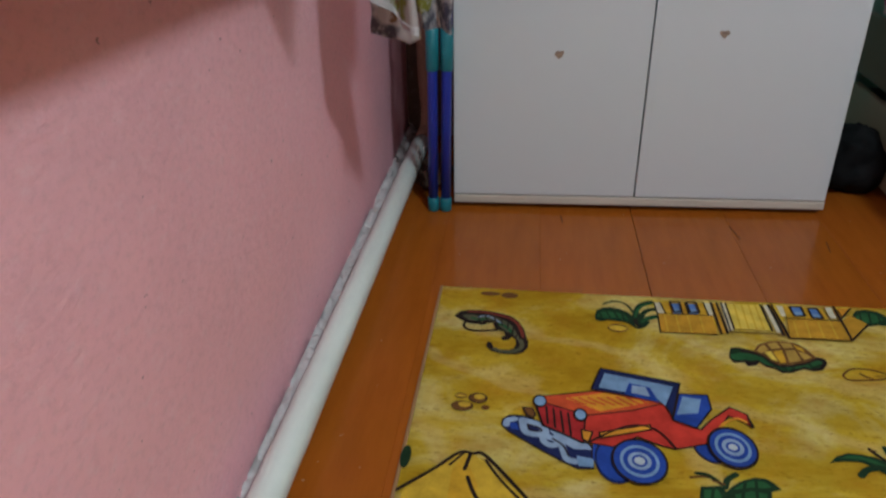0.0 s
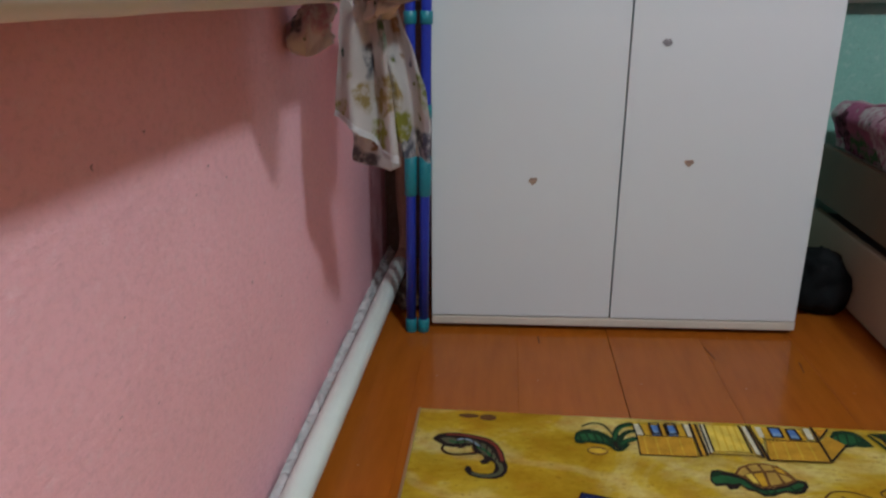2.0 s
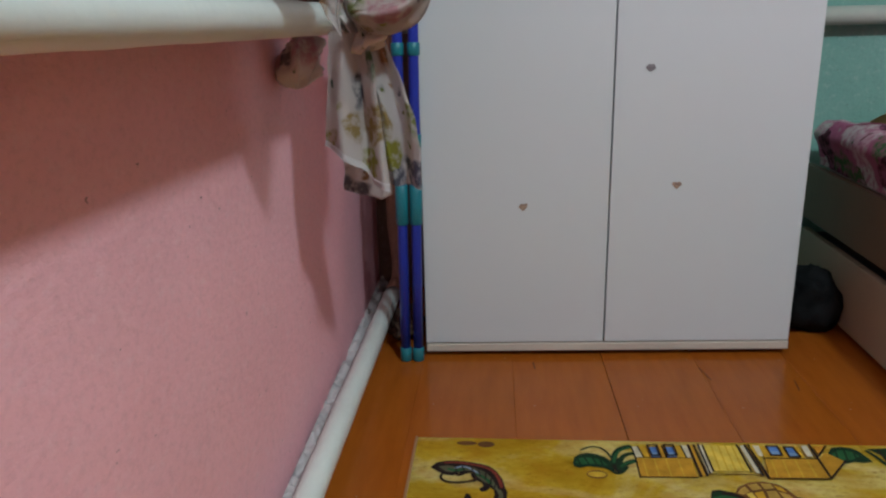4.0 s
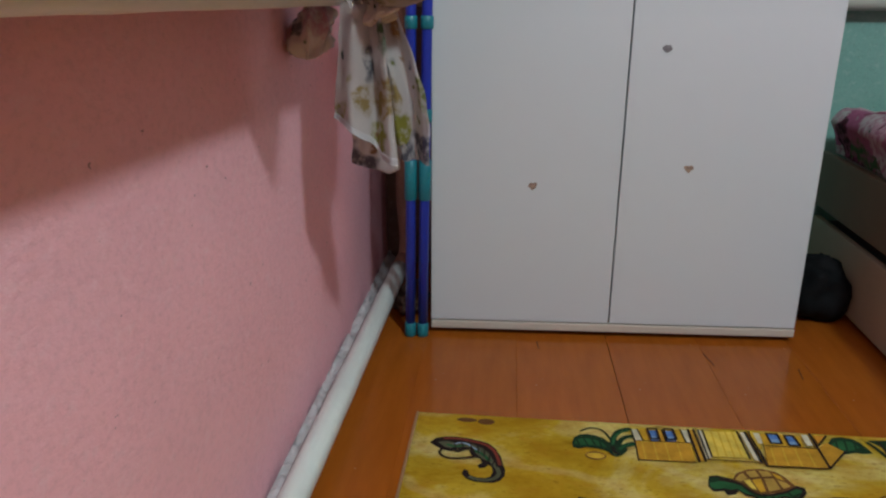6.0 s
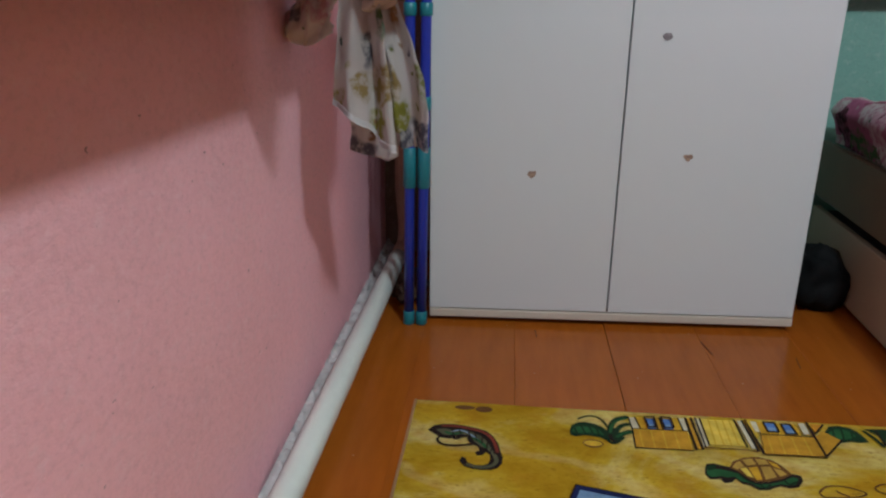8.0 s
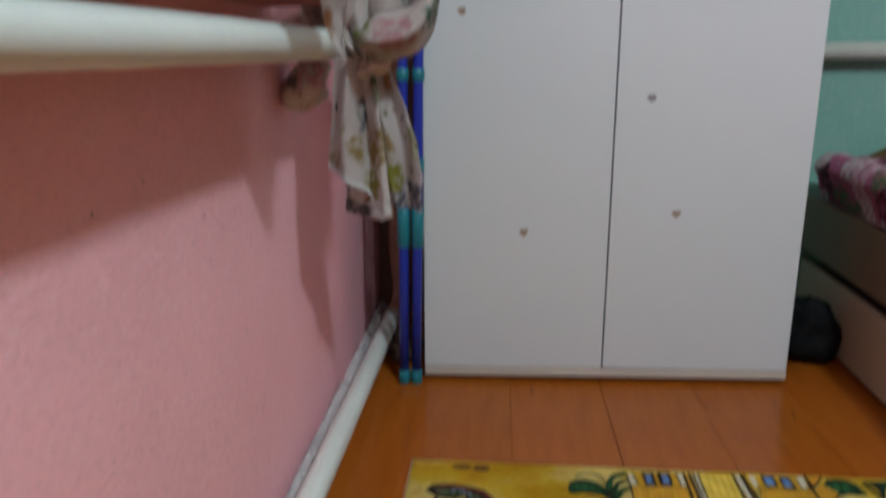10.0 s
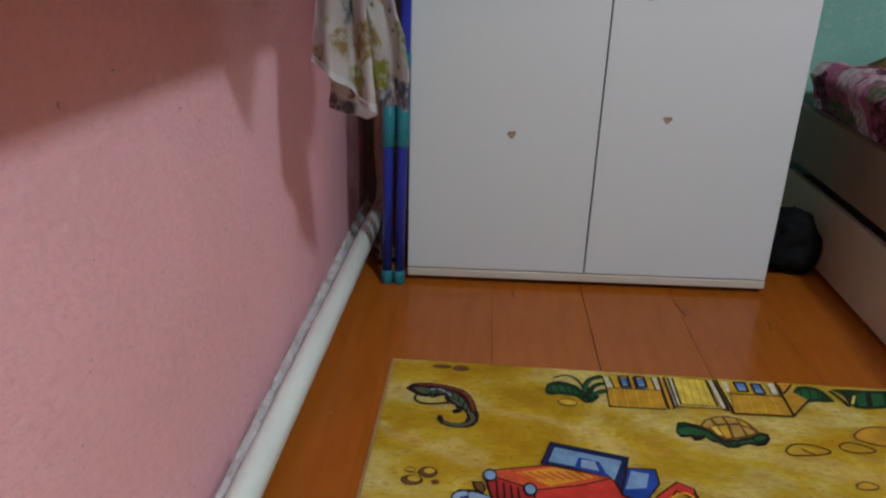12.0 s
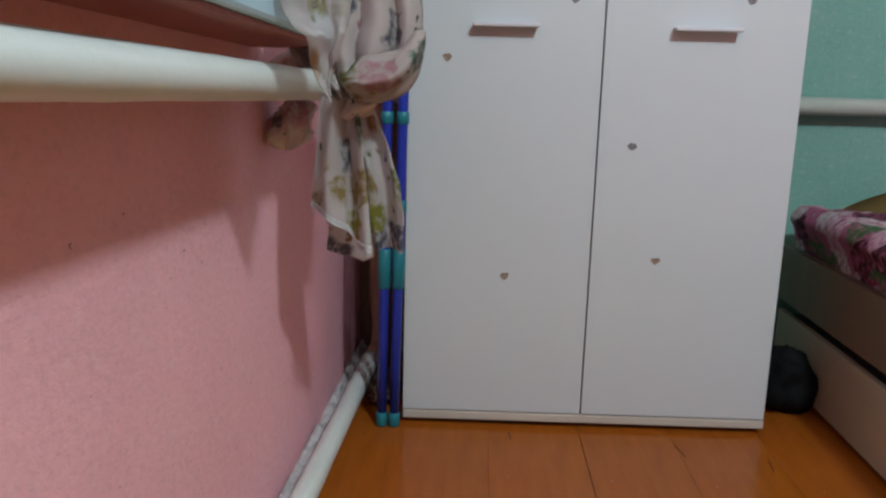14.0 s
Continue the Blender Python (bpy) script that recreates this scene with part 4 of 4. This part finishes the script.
art.fill("ink", (3.1, -9.6), (4.0, -8.1), (5.6, -7.5), (7.4, -7.4), (9.3, -7.7), (11.3, -8.2), (12.9, -8.9), (14.1, -10.4), (15.0, -12.5), (15.4, -14.6), (15.8, -16.1), (15.7, -17.8), (15.0, -19.1), (14.0, -19.7), (12.7, -19.8), (11.2, -19.7), (9.8, -19.1), (9.0, -17.8), (9.3, -16.6), (9.9, -16.9), (10.3, -18.1), (11.4, -18.6), (12.7, -18.6), (13.5, -18.1), (13.8, -17.0), (13.7, -15.7), (13.1, -15.0), (12.6, -15.8), (11.7, -16.1), (11.3, -15.3), (12.0, -14.6), (11.7, -13.6), (11.0, -13.1), (10.3, -12.1), (10.0, -11.0), (8.8, -11.3), (7.7, -11.2), (6.9, -11.8), (5.6, -11.6), (4.5, -10.8))
art.fill("lizard", (4.4, -9.3), (5.9, -8.9), (7.5, -9.3), (9.2, -9.0), (10.8, -9.8), (12.2, -10.6), (13.2, -12.2), (14.1, -14.4), (14.5, -16.1), (14.1, -15.8), (13.2, -14.1), (12.2, -13.6), (11.0, -12.2), (10.3, -10.4), (8.7, -10.4), (7.3, -10.9), (5.7, -10.7))
art.line("maroon", 0.55, (5.5, -8.1), (7.6, -8.0), (10.0, -8.5), (12.1, -9.2), (13.6, -10.6), (14.4, -12.5), (14.9, -14.8))
art.line("green", 0.55, (6.2, -10.0), (7.4, -10.4), (8.7, -9.9))
art.line("steel", 0.30, (7.2, -9.7), (8.3, -9.2), (9.5, -9.6), (10.7, -10.7), (11.7, -11.8))
art.line("green", 0.60, (10.9, -11.4), (12.1, -12.3), (13.1, -13.8))
art.line("lizard", 0.70, (14.5, -15.9), (14.8, -17.2), (14.4, -18.3), (13.4, -19.0), (11.8, -19.2), (10.4, -18.7))
art.line("ink", 0.22, (7.1, -9.0), (7.6, -11.0))
art.line("ink", 0.22, (8.2, -8.5), (8.8, -10.7))
art.line("ink", 0.22, (9.6, -8.7), (10.3, -10.8))
art.line("ink", 0.22, (11.0, -9.5), (11.4, -12.0))
art.line("ink", 0.22, (12.3, -10.4), (12.3, -12.9))
art.line("ink", 0.22, (13.3, -11.5), (13.1, -14.2))
art.line("ink", 0.22, (14.1, -13.4), (13.7, -15.4))
art.line("ink", 0.42, (5.4, -11.1), (5.0, -12.5), (5.8, -13.6), (7.5, -13.9), (9.3, -13.6), (10.6, -13.3))
art.line("umber", 0.30, (9.5, -13.5), (10.4, -13.1))
art.line("ink", 0.50, (10.1, -11.5), (10.6, -12.8), (11.4, -13.3))
art.line("ink", 0.50, (7.2, -11.1), (7.9, -11.9), (8.8, -11.3))
art.done("printed brown and green lizard")

art = Motif("printed_turtle")
art.fill("ink", (47.1, -15.7), (47.6, -14.4), (48.8, -14.1), (49.9, -14.5), (51.4, -14.9), (52.4, -15.6), (53.2, -17.1), (54.0, -18.3), (55.9, -18.1), (58.2, -17.0), (60.3, -15.6), (61.4, -16.0), (61.3, -17.3), (60.1, -19.0), (58.7, -19.4), (57.5, -19.0), (56.4, -19.5), (55.5, -20.1), (53.9, -20.3), (53.0, -19.3), (51.9, -19.0), (51.2, -17.9), (50.4, -18.8), (49.2, -19.1), (48.9, -18.1), (47.3, -18.4), (46.8, -17.2))
art.fill("green", (47.2, -16.2), (48.3, -15.5), (49.5, -15.6), (50.9, -16.0), (52.0, -16.5), (52.8, -18.0), (53.7, -18.9), (55.8, -18.7), (58.0, -17.8), (60.0, -16.5), (60.8, -16.8), (59.8, -18.4), (58.6, -18.7), (57.7, -18.4), (56.1, -19.1), (55.1, -19.8), (54.2, -19.7), (53.3, -18.8), (52.0, -18.4), (51.1, -17.3), (50.0, -17.7), (49.1, -17.4), (47.6, -17.8), (47.1, -17.2))
art.fill("dark", (47.3, -15.3), (48.2, -14.6), (49.2, -14.7), (48.4, -15.8), (47.3, -16.2))
art.fill("umber", (50.9, -15.1), (52.0, -13.2), (54.0, -12.0), (56.3, -11.6), (58.2, -12.2), (59.3, -13.6), (60.2, -15.8), (58.2, -17.2), (55.8, -18.1), (54.0, -18.3), (53.0, -17.3), (52.1, -15.9))
art.fill("shell", (51.4, -14.9), (52.3, -13.6), (53.0, -13.1), (53.4, -14.4), (52.1, -15.4))
art.fill("straw", (52.6, -15.1), (53.6, -14.7), (54.0, -17.3), (53.2, -17.0))
art.fill("shell", (53.5, -12.7), (55.1, -12.2), (55.4, -13.7), (53.9, -14.2))
art.fill("ochre", (53.9, -14.8), (55.4, -14.3), (55.2, -17.6), (54.3, -17.9))
art.fill("shell", (55.6, -12.2), (57.2, -12.3), (57.4, -13.5), (55.8, -13.8))
art.fill("shell", (55.9, -14.3), (57.4, -14.1), (57.6, -16.8), (55.7, -17.6))
art.fill("ochre", (57.5, -12.6), (58.6, -13.4), (58.9, -14.6), (57.8, -13.9))
art.fill("shell", (57.7, -14.4), (58.9, -15.0), (59.4, -15.9), (58.1, -16.7))
art.line("dark", 0.30, (52.1, -16.9), (52.9, -18.3), (54.2, -19.0))
art.line("dark", 0.40, (54.5, -19.0), (55.0, -19.8), (55.9, -19.0))
art.line("dark", 0.40, (58.5, -17.7), (58.9, -18.5), (60.1, -17.8))
art.done("printed turtle with tan shell")

art = Motif("printed_bush")
art.line("umber", 0.34, (36.6, -43.6), (38.2, -43.3), (39.5, -43.6), (40.5, -44.8))
art.line("dark", 0.60, (37.5, -42.8), (38.9, -43.0), (40.3, -44.4))
art.line("dark", 0.80, (40.6, -44.9), (41.2, -43.5), (42.4, -42.5))
art.line("umber", 0.30, (39.3, -43.9), (40.6, -44.4))
art.fill("dark", (37.6, -45.1), (40.1, -44.7), (40.6, -45.7), (41.2, -44.9), (42.8, -43.6), (44.6, -42.8), (46.0, -42.9), (46.9, -43.7), (47.4, -44.6), (46.1, -45.1), (45.5, -47.7), (40.9, -48.9), (36.8, -48.5))
art.fill("green", (41.5, -45.2), (42.9, -44.0), (44.5, -43.3), (45.7, -43.5), (46.3, -44.3), (45.2, -44.6), (43.8, -44.6))
art.fill("green", (41.5, -46.0), (43.7, -45.2), (45.5, -45.5), (44.9, -47.4), (41.7, -47.9))
art.fill("green", (37.9, -45.6), (39.6, -45.4), (39.9, -46.5), (39.1, -47.8), (37.5, -48.0))
art.line("dark", 0.40, (43.2, -43.9), (41.8, -48.1))
art.line("dark", 0.40, (44.6, -43.4), (43.9, -47.7))
art.line("dark", 0.40, (39.1, -45.3), (38.3, -48.1))
art.done("printed green bush")

art = Motif("printed_bush")
art.fill("dark", (54.7, -39.2), (56.0, -37.8), (57.7, -37.0), (59.5, -37.1), (61.0, -37.5), (62.3, -38.4), (64.6, -38.9), (65.9, -40.7), (62.8, -41.8), (61.2, -40.6), (60.1, -39.4), (58.8, -38.6), (56.9, -38.6), (55.5, -38.9))
art.fill("green", (56.0, -38.2), (57.7, -37.5), (59.3, -37.5), (60.8, -38.1), (61.8, -39.0), (60.4, -38.7), (59.0, -38.0), (57.3, -38.0))
art.line("dark", 0.90, (58.0, -41.0), (59.1, -39.9), (60.7, -39.5), (62.1, -40.1))
art.line("ink", 0.50, (60.7, -36.0), (61.3, -37.0), (62.2, -38.3))
art.line("dark", 0.70, (62.8, -35.5), (62.8, -36.8), (63.0, -38.4))
art.line("umber", 0.30, (60.9, -36.2), (61.4, -36.3))
art.fill("dark", (62.6, -38.7), (65.3, -35.9), (67.7, -36.3), (67.1, -39.4), (63.7, -41.1))
art.done("printed green bush")

art = Motif("printed_stone")
art.line("umber", 0.32, (71.7, -17.6), (73.2, -16.8), (75.1, -17.2), (76.5, -17.9), (76.6, -18.7), (74.9, -19.3), (72.9, -19.3), (71.6, -18.7), (71.5, -17.9))
art.line("tan", 0.50, (72.3, -18.1), (74.1, -18.0), (75.4, -18.6))
art.done("printed brown stone")

art = Motif("printed_stone")
art.fill("orange", (75.1, -14.9), (76.6, -13.2), (78.7, -12.2), (81.2, -12.1), (82.5, -13.5), (81.1, -16.0), (78.2, -17.1), (76.3, -16.5), (74.9, -16.1))
art.line("umber", 0.36, (75.0, -15.5), (75.2, -14.6), (76.6, -13.2), (78.7, -12.2), (81.2, -12.1), (82.5, -13.5), (81.1, -16.0), (78.7, -17.1), (76.3, -16.5), (75.0, -15.8))
art.done("printed brown stone")

art = Motif("printed_stone")
art.line("umber", 0.34, (62.8, -19.8), (64.2, -18.4), (66.2, -18.0), (68.1, -18.4), (69.6, -19.5), (67.7, -20.5), (65.2, -20.9), (63.1, -21.0), (62.7, -20.1))
art.line("umber", 0.34, (65.4, -19.3), (65.9, -19.9), (66.7, -20.4))
art.fill("ochre", (66.9, -19.8), (68.5, -19.3), (69.2, -19.5), (67.8, -20.2))
art.done("printed brown stone")

art = Motif("printed_stone")
art.fill("ochre", (70.2, -27.2), (71.5, -26.3), (72.8, -26.7), (73.1, -27.4), (71.7, -28.0), (70.3, -27.9))
art.line("umber", 0.30, (70.1, -27.2), (71.5, -26.3), (72.8, -26.6), (73.2, -27.4), (71.7, -28.0), (70.3, -27.9), (70.1, -27.3))
art.done("printed brown stone")


# ---------------------------------------------------------------- floor boards
def board(width, length):
    bm = box(0.0001, 0, -0.0225, width - 0.0001, length, 0.0, 0.0008, 1)
    me = bpy.data.meshes.new("floor_board")
    bm.to_mesh(me)
    bm.free()
    me.materials.append(FLOOR)
    return me


PITCH = 0.1975
shared = board(PITCH, 5.0)
for k in range(-1, 16):
    ob = new("floor_board", shared)
    ob.parent = floor
    ob.matrix_world = WALL @ pose(0.166 + PITCH * (k - 1) + random.uniform(-0.001, 0.001), -3.7, 0.0006 * math.sin(k * 2.3) - 0.0006)

# short dark scratches in the floor paint
for x, y, length, turn in ((0.588, 1.655, 0.060, 8), (0.236, 1.70, 0.035, 3), (0.755, 1.60, 0.045, -10)):
    mark = part("scratch", box(-0.0009, -length / 2, 0.0, 0.0009, length / 2, 0.0005), SCRATCH, floor)
    mark.matrix_world = pose(x, y, 0.0004, 0, 0, turn)
